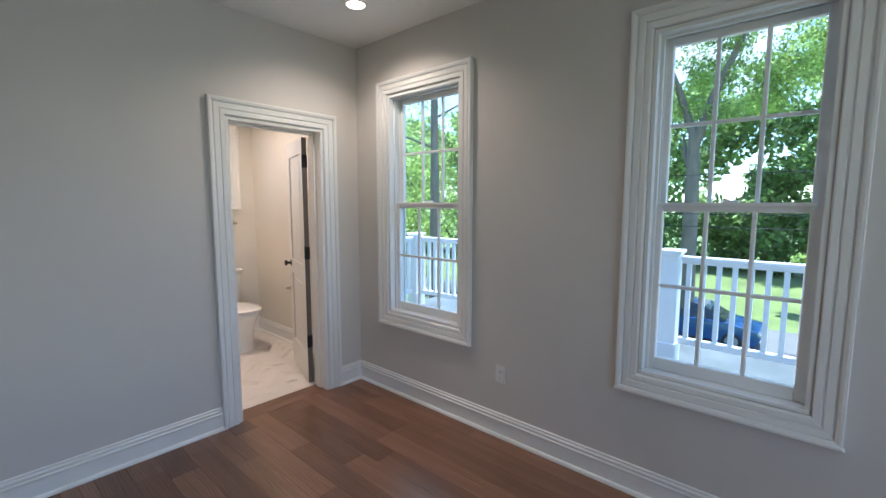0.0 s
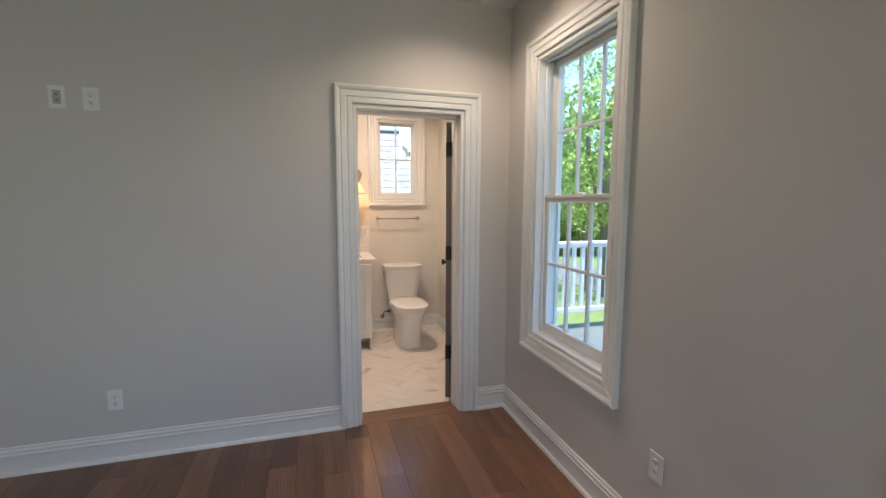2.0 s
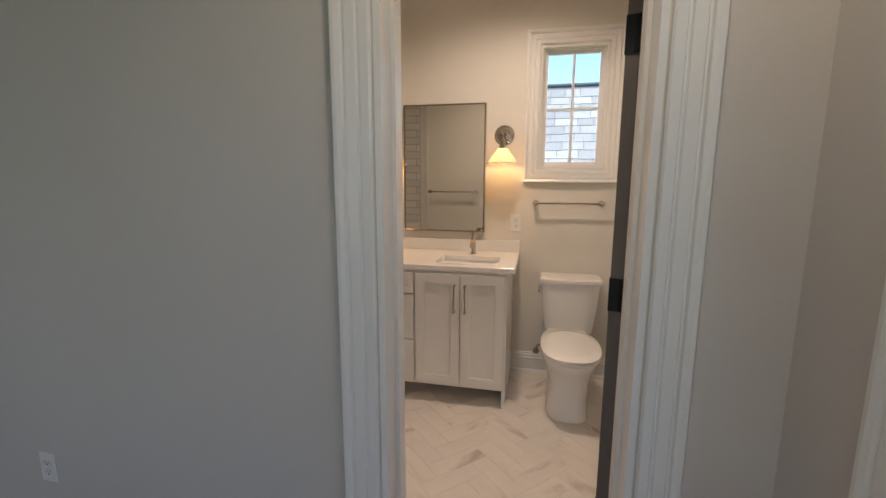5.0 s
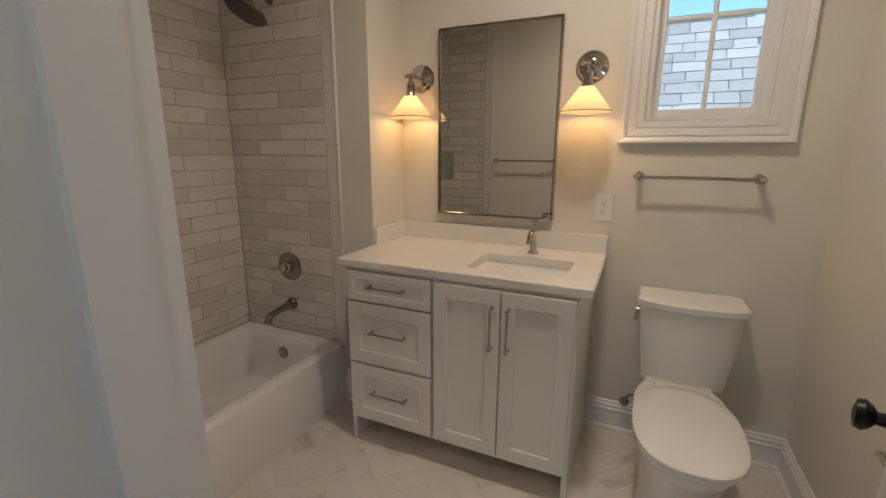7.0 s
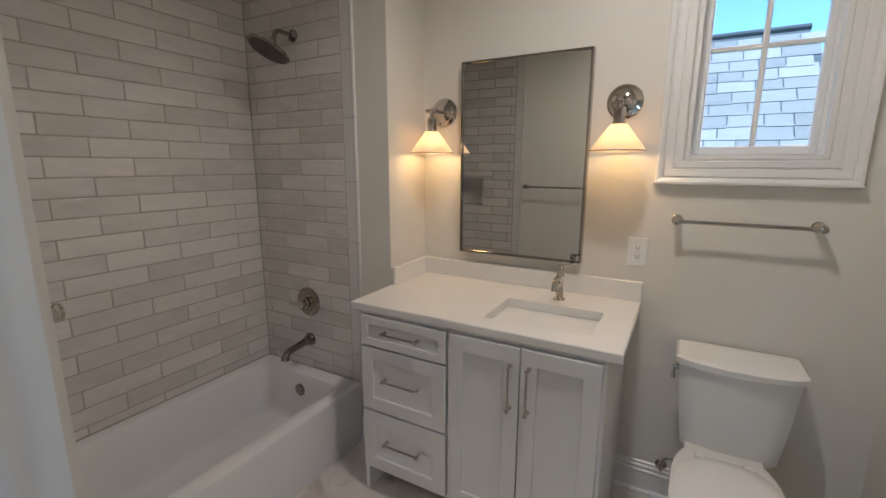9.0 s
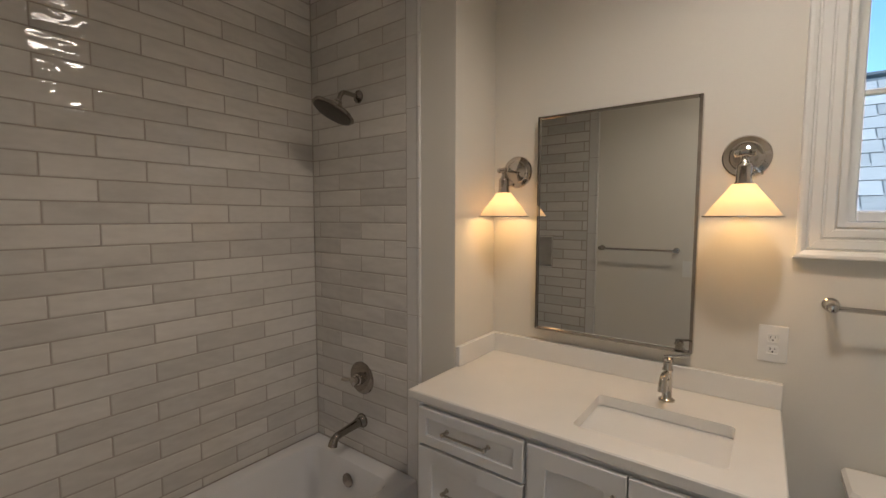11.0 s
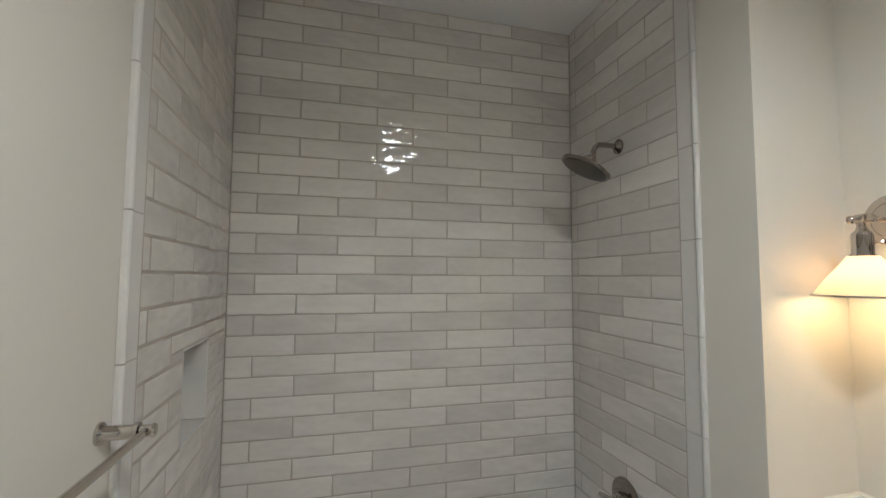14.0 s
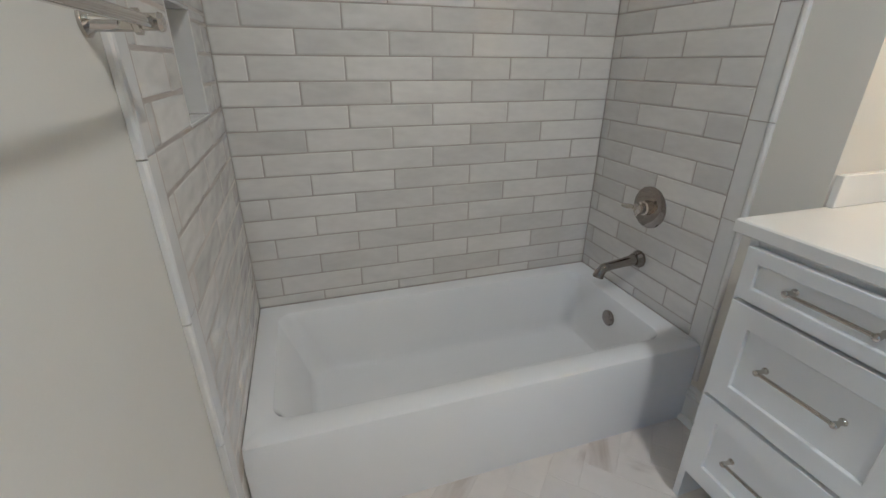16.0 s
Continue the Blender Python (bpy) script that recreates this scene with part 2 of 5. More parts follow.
M_ASPHALT = surface("sunlit_road", (0.16, 0.155, 0.15), 0.9, var=0.15, size=0.6, fine=40, bump=0.3)
M_BARK = surface("grey_bark", (0.17, 0.14, 0.115), 0.9, var=0.35, size=3, fine=18, bump=0.6, stretch=(3, 3, 0.6))
M_LEAF = leaf_material("maple_leaves", (0.17, 0.26, 0.05))
M_LEAFFAR = leaf_material("woodland_leaves", (0.13, 0.21, 0.05))
M_CARBLUE = surface("dark_blue_car_paint", (0.03, 0.11, 0.3), 0.2, metal=0.3, var=0.05, bump=0, coat=1.0)
M_CARGLASS = surface("dark_car_glass", (0.02, 0.025, 0.03), 0.05, var=0.02, bump=0)
M_RUBBER = surface("tyre_rubber", (0.02, 0.02, 0.02), 0.8, var=0.1)
M_LAMPLENS = surface("clear_headlamp", (0.6, 0.6, 0.6), 0.1, metal=0.6, var=0.05, bump=0)
M_BLUETAPE = surface("blue_fitting", (0.03, 0.13, 0.35), 0.5, var=0.05)
M_WIRE = surface("black_cable", (0.03, 0.03, 0.03), 0.7)
M_FARROOF = surface("far_roof", (0.35, 0.33, 0.33), 0.9, var=0.1)


# ---------------------------------------------------------------- building helpers
ORIGIN = {}


def thing(name, at, label, category, group="", kind=""):
    ob = new(name)
    ob.location = at
    ob.empty_display_size = 0.05
    ORIGIN[ob] = Vector(at)
    return tagged(ob, label, category, group, kind)


def link_mesh(name, bm, material, smooth=None):
    bmesh.ops.recalc_face_normals(bm, faces=bm.faces)
    me = bpy.data.meshes.new(name)
    bm.to_mesh(me)
    bm.free()
    me.materials.append(material)
    if smooth is not None:
        me.shade_smooth()
        if smooth < 179:
            me.set_sharp_from_angle(angle=radians(smooth))
    return me


def part(name, bm, material, parent, label="", smooth=None):
    """Links a bmesh, built in the world's place, as one mesh under a thing or part."""
    o = ORIGIN[parent]
    bmesh.ops.translate(bm, verts=bm.verts, vec=-o)
    ob = new(name, link_mesh(name, bm, material, smooth))
    ob.parent = parent
    ORIGIN[ob] = o
    if label:
        ob["label"] = label
    return ob


def solid(name, bm, material, label, category, group="", kind="", smooth=None):
    """Links a bmesh as a top-level mesh, its origin in the middle of its foot."""
    lo = Vector([min(v.co[i] for v in bm.verts) for i in range(3)])
    hi = Vector([max(v.co[i] for v in bm.verts) for i in range(3)])
    o = Vector(((lo.x + hi.x) / 2, (lo.y + hi.y) / 2, lo.z))
    if kind == "structure":
        o = Vector((0, 0, 0))
    bmesh.ops.translate(bm, verts=bm.verts, vec=-o)
    ob = new(name, link_mesh(name, bm, material, smooth))
    ob.location = o
    ORIGIN[ob] = o
    return tagged(ob, label, category, group, kind)


def box(bm, x0, x1, y0, y1, z0, z1, bevel=0.0, seg=2):
    r = bmesh.ops.create_cube(bm, size=1.0)
    vs = r["verts"]
    for v in vs:
        v.co = Vector((x0 + (x1 - x0) * (v.co.x + 0.5), y0 + (y1 - y0) * (v.co.y + 0.5), z0 + (z1 - z0) * (v.co.z + 0.5)))
    if bevel:
        es = {e for v in vs for e in v.link_edges}
        bmesh.ops.bevel(bm, geom=list(es), offset=bevel, segments=seg, affect="EDGES", profile=0.5)
    return bm


def B(*a, **k):
    return box(bmesh.new(), *a, **k)


def loft(bm, rings, cap=True):
    """Skins closed rings of equally many points."""
    rows = [[bm.verts.new(p) for p in ring] for ring in rings]
    n = len(rows[0])
    for a, b in zip(rows, rows[1:]):
        for i in range(n):
            bm.faces.new((a[i], a[(i + 1) % n], b[(i + 1) % n], b[i]))
    if cap:
        bm.faces.new(rows[0][::-1])
        bm.faces.new(rows[-1])
    return bm


def circle(c, axis, r, n=20):
    axis = Vector(axis).normalized()
    u = axis.orthogonal().normalized()
    v = axis.cross(u)
    return [Vector(c) + r * (math.cos(2 * math.pi * i / n) * u + math.sin(2 * math.pi * i / n) * v) for i in range(n)]


def turned(bm, c, axis, profile, n=24):
    """A turned solid: profile rows of (along the axis, radius)."""
    axis = Vector(axis).normalized()
    return loft(bm, [circle(Vector(c) + axis * h, axis, max(r, 0.0004), n) for h, r in profile])


def tube(bm, points, r, n=12):
    """A round bar along points, with the frame carried along."""
    pts = [Vector(p) for p in points]
    radii = r if isinstance(r, (list, tuple)) else [r] * len(pts)
    t0 = (pts[1] - pts[0]).normalized()
    u = t0.orthogonal().normalized()
    rings = []
    for i, p in enumerate(pts):
        t = (pts[min(i + 1, len(pts) - 1)] - pts[max(i - 1, 0)]).normalized()
        u = (u - t * u.dot(t)).normalized()
        v = t.cross(u)
        rings.append([p + radii[i] * (math.cos(2 * math.pi * k / n) * u + math.sin(2 * math.pi * k / n) * v) for k in range(n)])
    return loft(bm, rings)


def bend(p0, p1, p2, n=8):
    """Points of a bend from p0 to p2 with the corner p1."""
    p0, p1, p2 = Vector(p0), Vector(p1), Vector(p2)
    return [(1 - s) ** 2 * p0 + 2 * s * (1 - s) * p1 + s * s * p2 for s in [i / n for i in range(n + 1)]]


def oval(cx, cy, z, rx, front, back, e=2.4, n=36):
    """A superellipse whose front and back reach differently far in y."""
    ring = []
    for i in range(n):
        a = 2 * math.pi * i / n
        c, s = math.cos(a), math.sin(a)
        x = math.copysign(abs(c) ** (2 / e), c) * rx
        y = math.copysign(abs(s) ** (2 / e), s) * (back - cy if s > 0 else cy - front)
        ring.append((cx + x, cy + y, z))
    return ring


def rounded(x0, x1, y0, y1, z, r, n=5):
    ring = []
    for cx, cy, a0 in ((x1 - r, y1 - r, 0), (x0 + r, y1 - r, 90), (x0 + r, y0 + r, 180), (x1 - r, y0 + r, 270)):
        for i in range(n + 1):
            a = radians(a0 + 90 * i / n)
            ring.append((cx + r * math.cos(a), cy + r * math.sin(a), z))
    return ring


def holed(axis, c0, c1, a0, a1, b0, b1, holes):
    """A wall between c0 and c1 on its axis, over a0..a1 and up b0..b1, with holes (a0, a1, b0, b1) right through."""
    bm = bmesh.new()
    As = sorted({a0, a1, *[v for h in holes for v in h[:2] if a0 < v < a1]})
    Bs = sorted({b0, b1, *[v for h in holes for v in h[2:] if b0 < v < b1]})
    verts = {}

    def vert(c, a, b):
        key = (c, a, b)
        if key not in verts:
            verts[key] = bm.verts.new((c, a, b) if axis == "x" else (a, c, b))
        return verts[key]

    def full(i, j):
        if not (0 <= i < len(As) - 1 and 0 <= j < len(Bs) - 1):
            return False
        a, b = (As[i] + As[i + 1]) / 2, (Bs[j] + Bs[j + 1]) / 2
        return not any(h[0] < a < h[1] and h[2] < b < h[3] for h in holes)

    for i in range(len(As) - 1):
        for j in range(len(Bs) - 1):
            if not full(i, j):
                continue
            A, C, D, E = As[i], As[i + 1], Bs[j], Bs[j + 1]
            for c in (c0, c1):
                bm.faces.new((vert(c, A, D), vert(c, C, D), vert(c, C, E), vert(c, A, E)))
            for di, dj, p, q in ((-1, 0, (A, D), (A, E)), (1, 0, (C, D), (C, E)), (0, -1, (A, D), (C, D)), (0, 1, (A, E), (C, E))):
                if not full(i + di, j + dj):
                    bm.faces.new((vert(c0, *p), vert(c1, *p), vert(c1, *q), vert(c0, *q)))
    return bm


CASING = ((0.0, 0.0), (0.0, 0.012), (0.006, 0.017), (0.03, 0.017), (0.034, 0.012), (0.039, 0.012), (0.043, 0.019), (0.072, 0.021), (0.076, 0.016), (0.081, 0.016), (0.085, 0.026), (0.097, 0.031), (0.108, 0.031), (0.112, 0.026), (0.112, 0.0))
BASE = ((0.0, 0.0), (0.013, 0.0), (0.013, 0.098), (0.018, 0.104), (0.018, 0.112), (0.011, 0.117), (0.015, 0.124), (0.015, 0.133), (0.008, 0.139), (0.009, 0.149), (0.004, 0.153), (0.0, 0.153))
SHOE = ((0.013, 0.0), (0.029, 0.0), (0.028, 0.009), (0.024, 0.017), (0.018, 0.021), (0.013, 0.021))


def run(bm, p0, p1, side, out, profile, m0=0.0, m1=0.0):
    """Sweeps a profile of (u across, v out) from p0 to p1. m0, m1: how far u lengthens each end, for mitres."""
    p0, p1, side, out = Vector(p0), Vector(p1), Vector(side), Vector(out)
    d = (p1 - p0).normalized()
    a = [p0 - d * u * m0 + side * u + out * v for u, v in profile]
    b = [p1 + d * u * m1 + side * u + out * v for u, v in profile]
    return loft(bm, [a, b])


def baseboard(name, p0, p1, out, label):
    """A baseboard with its shoe moulding from p0 to p1 along a wall that faces out."""
    prof = [(h, d) for d, h in BASE]
    ob = solid(name, run(bmesh.new(), p0, p1, (0, 0, 1), out, prof), M_TRIM, label, "baseboard", kind="structure")
    part("shoe_moulding", run(bmesh.new(), p0, p1, (0, 0, 1), out, [(h, d) for d, h in SHOE]), M_TRIM, ob)
    return ob


def shared(name, mesh, parent, at, rot=None):
    """One of many alike pieces: an object of its own on a shared mesh."""
    ob = bpy.data.objects.new(name, mesh)
    scene.collection.objects.link(ob)
    ob.parent = parent
    ob.location = Vector(at) - ORIGIN[parent]
    if rot:
        ob.rotation_euler = rot
    return ob

# ---------------------------------------------------------------- the plan
CEIL, BCEIL = 2.70, 2.775            # ceilings of bedroom and bathroom
WEST, SOUTH = -4.9, -5.1             # far walls of the bedroom, unseen; the west one set back to lessen bounced light
WX = 0.025                           # face of the window wall
DOOR = (-1.004, -0.302, 0.0, 2.03)   # doorway to the bathroom
W1 = (-1.078, -0.378, 0.645, 2.279)
W2 = (-2.892, -2.237, 0.645, 2.279)
# unseen opening, added for the first fill lamp
FILL_OPENING = (-4.70, -4.0, 0.645, 2.279)
BX0, BX1, BY0, BY1 = -2.715, 0.105, 0.18, 2.02
WINGX, WINGY = -1.785, 1.70
BW = (-0.585, -0.152, 1.505, 2.315)  # bathroom window

# floors
floor = solid("floor", B(WEST - 0.1, WX, SOUTH, 0.165, -0.16, -0.012), M_GROUT, "reddish-brown oak strip floor of the bedroom", "floor", kind="structure")
bath_floor = solid("bath_floor", B(BX0 - 0.1, BX1 + 0.05, 0.165, BY1 + 0.1, -0.16, -0.0012), M_FLOORGROUT, "polished marble tile floor with brown veins", "floor", kind="structure")
# walls
wall_windows = solid("wall_windows", holed("x", WX, WX + 0.17, SOUTH - 0.15, 0.09, -0.16, CEIL + 0.25, [W1, W2, FILL_OPENING]), M_WALL, "warm grey painted wall with tall windows", "wall", kind="structure")
wall_door = solid("wall_door", holed("y", 0.0, 0.09, WEST - 0.15, WX, -0.16, CEIL + 0.25, [(DOOR[0], DOOR[1], -0.2, DOOR[3])]), M_WALL, "warm grey painted wall around the bathroom doorway", "wall", kind="structure")
NICHE = (-2.478, -2.222, 1.102, 1.374)
wall_bath_near = solid("wall_bath_near", holed("y", 0.09, BY0, BX0 - 0.15, BX1, -0.16, BCEIL + 0.2, [(DOOR[0], DOOR[1], -0.2, DOOR[3]), NICHE]), M_BATHWALL, "cream painted bathroom wall with a tiled niche", "wall", kind="structure")
wall_bath_east = solid("wall_bath_east", B(BX1, BX1 + 0.16, 0.09, BY1 + 0.16, -0.16, BCEIL + 0.2), M_BATHWALL, "cream painted bathroom side wall", "wall", kind="structure")
wall_bath_far = solid("wall_bath_far", holed("y", BY1, BY1 + 0.16, WINGX - 0.02, BX1, -0.16, BCEIL + 0.2, [BW]), M_BATHWALL, "cream painted wall with a small window", "wall", kind="structure")
wall_wing = solid("wall_wing", B(BX0 - 0.15, WINGX, WINGY, BY1 + 0.16, -0.16, BCEIL + 0.2), M_BATHWALL, "painted wall end beside the shower tile", "wall", kind="structure")
wall_tub = solid("wall_tub", B(BX0 - 0.15, BX0, BY0, WINGY, -0.16, BCEIL + 0.2), M_BATHWALL, "tiled long wall over the bathtub", "wall", kind="structure")
wall_west = solid("wall_west", B(WEST - 0.15, WEST, SOUTH - 0.15, 0.0, -0.16, CEIL + 0.25), M_WALL, "plain warm grey bedroom wall", "wall", kind="structure")
# its hole is unseen too, added for the second fill lamp
wall_south = solid("wall_south", holed("y", SOUTH - 0.15, SOUTH, WEST, WX, -0.16, CEIL + 0.25, [(-3.1, -1.3, 0.665, 2.27)]), M_WALL, "plain warm grey bedroom wall", "wall", kind="structure")
# ceilings
ceiling = solid("ceiling", B(WEST, WX, SOUTH, 0.0, CEIL, CEIL + 0.2), M_CEIL, "flat white bedroom ceiling", "ceiling", kind="structure")
bath_ceiling = solid("bath_ceiling", B(BX0, BX1, BY0, BY1, BCEIL, BCEIL + 0.18), M_CEIL, "flat white bathroom ceiling", "ceiling", kind="structure")
# unseen slab, added so that its eave keeps the sun off the windows
roof = solid("roof", B(WEST - 0.6, 0.85, SOUTH - 0.6, BY1 + 0.2, 2.99, 3.1), M_ROOFDARK, "plain unseen roof slab with an eave added to keep sun out", "roof", kind="structure")

# baseboards
baseboard("baseboard", (WEST, 0, 0), (DOOR[0] - 0.112, 0, 0), (0, -1, 0), "white stepped baseboard with shoe moulding")
baseboard("baseboard", (DOOR[1] + 0.112, 0, 0), (WX, 0, 0), (0, -1, 0), "white stepped baseboard with shoe moulding")
baseboard("baseboard", (WX, SOUTH, 0), (WX, -0.013, 0), (-1, 0, 0), "white stepped baseboard under the windows")
baseboard("baseboard", (WEST, SOUTH, 0), (WEST, -0.013, 0), (1, 0, 0), "white stepped baseboard")
baseboard("baseboard", (-0.735, BY1, 0), (BX1, BY1, 0), (0, -1, 0), "white stepped baseboard behind the toilet")
baseboard("baseboard", (BX1, BY0, 0), (BX1, BY1 - 0.013, 0), (-1, 0, 0), "white stepped baseboard")
baseboard("baseboard", (-1.9, BY0, 0), (DOOR[0] - 0.106, BY0, 0), (0, 1, 0), "white stepped baseboard")
baseboard("baseboard", (WINGX - 0.2, WINGY, 0), (WINGX, WINGY, 0), (0, -1, 0), "white stepped baseboard")


# ---------------------------------------------------------------- windows and the door
def casing_set(parent, plane, at, out, hole, sides, width=0.098, thick=1.0):
    """Mitred casing pieces round a hole in the wall plane; sides: which of left, right, head, foot."""
    a0, a1, b0, b1 = hole[0] - 0.006, hole[1] + 0.006, hole[2] - 0.006, hole[3] + 0.006
    P = (lambda a, b: (at, a, b)) if plane == "x" else (lambda a, b: (a, at, b))
    S = (lambda a, b: (0, a, b)) if plane == "x" else (lambda a, b: (a, 0, b))
    foot = 1.0 if "foot" in sides else 0.0
    casing = [(u * width / 0.112, v * thick) for u, v in CASING]
    low = b0 if "foot" in sides else 0.0
    part("side_casing", run(bmesh.new(), P(a0, low), P(a0, b1), S(-1, 0), out, casing, foot, 1), M_TRIM, parent)
    part("side_casing", run(bmesh.new(), P(a1, low), P(a1, b1), S(1, 0), out, casing, foot, 1), M_TRIM, parent)
    part("head_casing", run(bmesh.new(), P(a0, b1), P(a1, b1), S(0, 1), out, casing, 1, 1), M_TRIM, parent)
    if foot:
        wide = [(u, v + (0.006 if 0 < i < len(CASING) - 1 else 0)) for i, (u, v) in enumerate(casing)]
        part("sill_casing", run(bmesh.new(), P(a0, b0), P(a1, b0), S(0, -1), out, wide, 1.08, 1.08), M_TRIM, parent)


def sash(name, parent, plane, c0, c1, a0, a1, b0, b1, cols, rows, rail=0.045, foot=0.06, label=""):
    """A sash with its bars as one mesh, and each pane under it."""
    bm = bmesh.new()
    put = (lambda s, t, u, v, d=0.0: box(bm, c0 + d, c1 - d, s, t, u, v, 0.004, 1)) if plane == "x" else (lambda s, t, u, v, d=0.0: box(bm, s, t, c0 + d, c1 - d, u, v, 0.004, 1))
    put(a0, a0 + rail, b0, b1), put(a1 - rail, a1, b0, b1)
    put(a0 + rail, a1 - rail, b0, b0 + foot), put(a0 + rail, a1 - rail, b1 - rail, b1)
    ia0, ia1, ib0, ib1 = a0 + rail, a1 - rail, b0 + foot, b1 - rail
    bar = 0.018
    for i in range(1, cols):
        a = ia0 + (ia1 - ia0) * i / cols
        put(a - bar / 2, a + bar / 2, ib0, ib1, 0.006)
    for j in range(1, rows):
        b = ib0 + (ib1 - ib0) * j / rows
        put(ia0, ia1, b - bar / 2, b + bar / 2, 0.0075)
    frame_ob = part(name, bm, M_TRIM, parent, label)
    cm = (c0 + c1) / 2
    for i in range(cols):
        for j in range(rows):
            s0, s1 = ia0 + (ia1 - ia0) * i / cols + 0.004, ia0 + (ia1 - ia0) * (i + 1) / cols - 0.004
            t0, t1 = ib0 + (ib1 - ib0) * j / rows + 0.004, ib0 + (ib1 - ib0) * (j + 1) / rows - 0.004
            g = B(cm - 0.002, cm + 0.002, s0, s1, t0, t1) if plane == "x" else B(s0, s1, cm - 0.002, cm + 0.002, t0, t1)
            pane = part("pane", g, M_GLASS, frame_ob)
            pane.visible_shadow = False
    return frame_ob


def tall_window(name, hole, label):
    w = thing(name, (0.06, (hole[0] + hole[1]) / 2, hole[2]), label, "window", kind="structure")
    casing_set(w, "x", 0.0, (-1, 0, 0), hole, ("foot",))
    y0, y1, z0, z1 = hole
    t = 0.016
    bm = bmesh.new()
    box(bm, -0.004, 0.165, y0 - 0.001, y0 + t, z0 + t, z1 - t), box(bm, -0.004, 0.165, y1 - t, y1 + 0.001, z0 + t, z1 - t)
    box(bm, -0.004, 0.165, y0 - 0.001, y1 + 0.001, z1 - t, z1 + 0.001)
    part("window_frame", bm, M_TRIM, w)
    part("window_sill", B(-0.006, 0.175, y0 - 0.001, y1 + 0.001, z0 - 0.001, z0 + t, 0.003, 1), M_TRIM, w)
    # stops and tracks at the sides
    bm = bmesh.new()
    for a, b in ((y0 + t, y0 + t + 0.014), (y1 - t - 0.014, y1 - t)):
        box(bm, 0.04, 0.056, a, b, z0 + t, z1 - t), box(bm, 0.093, 0.099, a, b, z0 + t, z1 - t), box(bm, 0.137, 0.15, a, b, z0 + t, z1 - t)
    box(bm, 0.04, 0.056, y0 + t + 0.014, y1 - t - 0.014, z1 - t - 0.014, z1 - t), box(bm, 0.137, 0.15, y0 + t + 0.014, y1 - t - 0.014, z1 - t - 0.014, z1 - t)
    part("sash_stop", bm, M_TRIM, w)
    mid = 1.487
    lower = sash("lower_sash", w, "x", 0.058, 0.092, y0 + t + 0.002, y1 - t - 0.002, z0 + t, mid, 3, 2, 0.038, 0.06)
    part("meeting_rail", B(0.05, 0.0575, y0 + t + 0.016, y1 - t - 0.016, mid - 0.014, mid + 0.004, 0.002, 1), M_TRIM, lower)
    upper = sash("upper_sash", w, "x", 0.1, 0.134, y0 + t + 0.002, y1 - t - 0.002, mid - 0.04, z1 - t - 0.002, 3, 2, 0.038, 0.04)
    w.location.x += WX
    part("sash_lock", B(0.062, 0.09, (y0 + y1) / 2 - 0.03, (y0 + y1) / 2 + 0.03, mid + 0.0005, mid + 0.014, 0.004), M_TRIM, lower)
    return w


tall_window("window_1", W1, "white double-hung window with six panes in each sash, closed")
tall_window("window_2", W2, "white double-hung window with six panes in each sash, looking onto the porch")

bw = thing("window_3", ((BW[0] + BW[1]) / 2, BY1 + 0.05, BW[2]), "small white four-pane bathroom window over the toilet", "window", kind="structure")
casing_set(bw, "y", BY1, (0, -1, 0), BW, ("foot",), 0.092)
bm = bmesh.new()
box(bm, BW[0] - 0.001, BW[0] + 0.014, BY1 - 0.004, BY1 + 0.155, BW[2] + 0.014, BW[3] - 0.014), box(bm, BW[1] - 0.014, BW[1] + 0.001, BY1 - 0.004, BY1 + 0.155, BW[2] + 0.014, BW[3] - 0.014)
box(bm, BW[0] - 0.001, BW[1] + 0.001, BY1 - 0.004, BY1 + 0.155, BW[3] - 0.014, BW[3] + 0.001)
part("window_frame", bm, M_TRIM, bw)
part("window_sill", B(BW[0] - 0.001, BW[1] + 0.001, BY1 - 0.005, BY1 + 0.165, BW[2] - 0.001, BW[2] + 0.014), M_TRIM, bw)
bm = bmesh.new()
for a in (BW[0] + 0.014, BW[1] - 0.026):
    box(bm, a, a + 0.012, BY1 + 0.04, BY1 + 0.052, BW[2] + 0.014, BW[3] - 0.014)
box(bm, BW[0] + 0.026, BW[1] - 0.026, BY1 + 0.04, BY1 + 0.052, BW[3] - 0.026, BW[3] - 0.014)
part("sash_stop", bm, M_TRIM, bw)
sash("sash", bw, "y", BY1 + 0.054, BY1 + 0.088, BW[0] + 0.016, BW[1] - 0.016, BW[2] + 0.015, BW[3] - 0.016, 2, 2, 0.03, 0.032)

# doorway lining and leaf
door = thing("door_1", ((DOOR[0] + DOOR[1]) / 2, 0.09, 0.0), "white panelled door standing wide open into the bathroom", "door", kind="structure")
casing_set(door, "y", 0.0, (0, -1, 0), (DOOR[0], DOOR[1], 0.0, DOOR[3]), (), 0.106)
casing_set(door, "y", BY0, (0, 1, 0), (DOOR[0], DOOR[1], 0.0, DOOR[3]), (), 0.06, 0.16)
bm = bmesh.new()
box(bm, DOOR[0] - 0.001, DOOR[0] + 0.018, -0.003, BY0 - 0.012, 0.0, DOOR[3] - 0.018), box(bm, DOOR[1] - 0.018, DOOR[1] + 0.001, -0.003, BY0 - 0.012, 0.0, DOOR[3] - 0.018)
box(bm, DOOR[0] - 0.001, DOOR[1] + 0.001, -0.003, BY0 - 0.012, DOOR[3] - 0.018, DOOR[3] + 0.001)
part("door_jamb", bm, M_TRIM, door)
bm = bmesh.new()
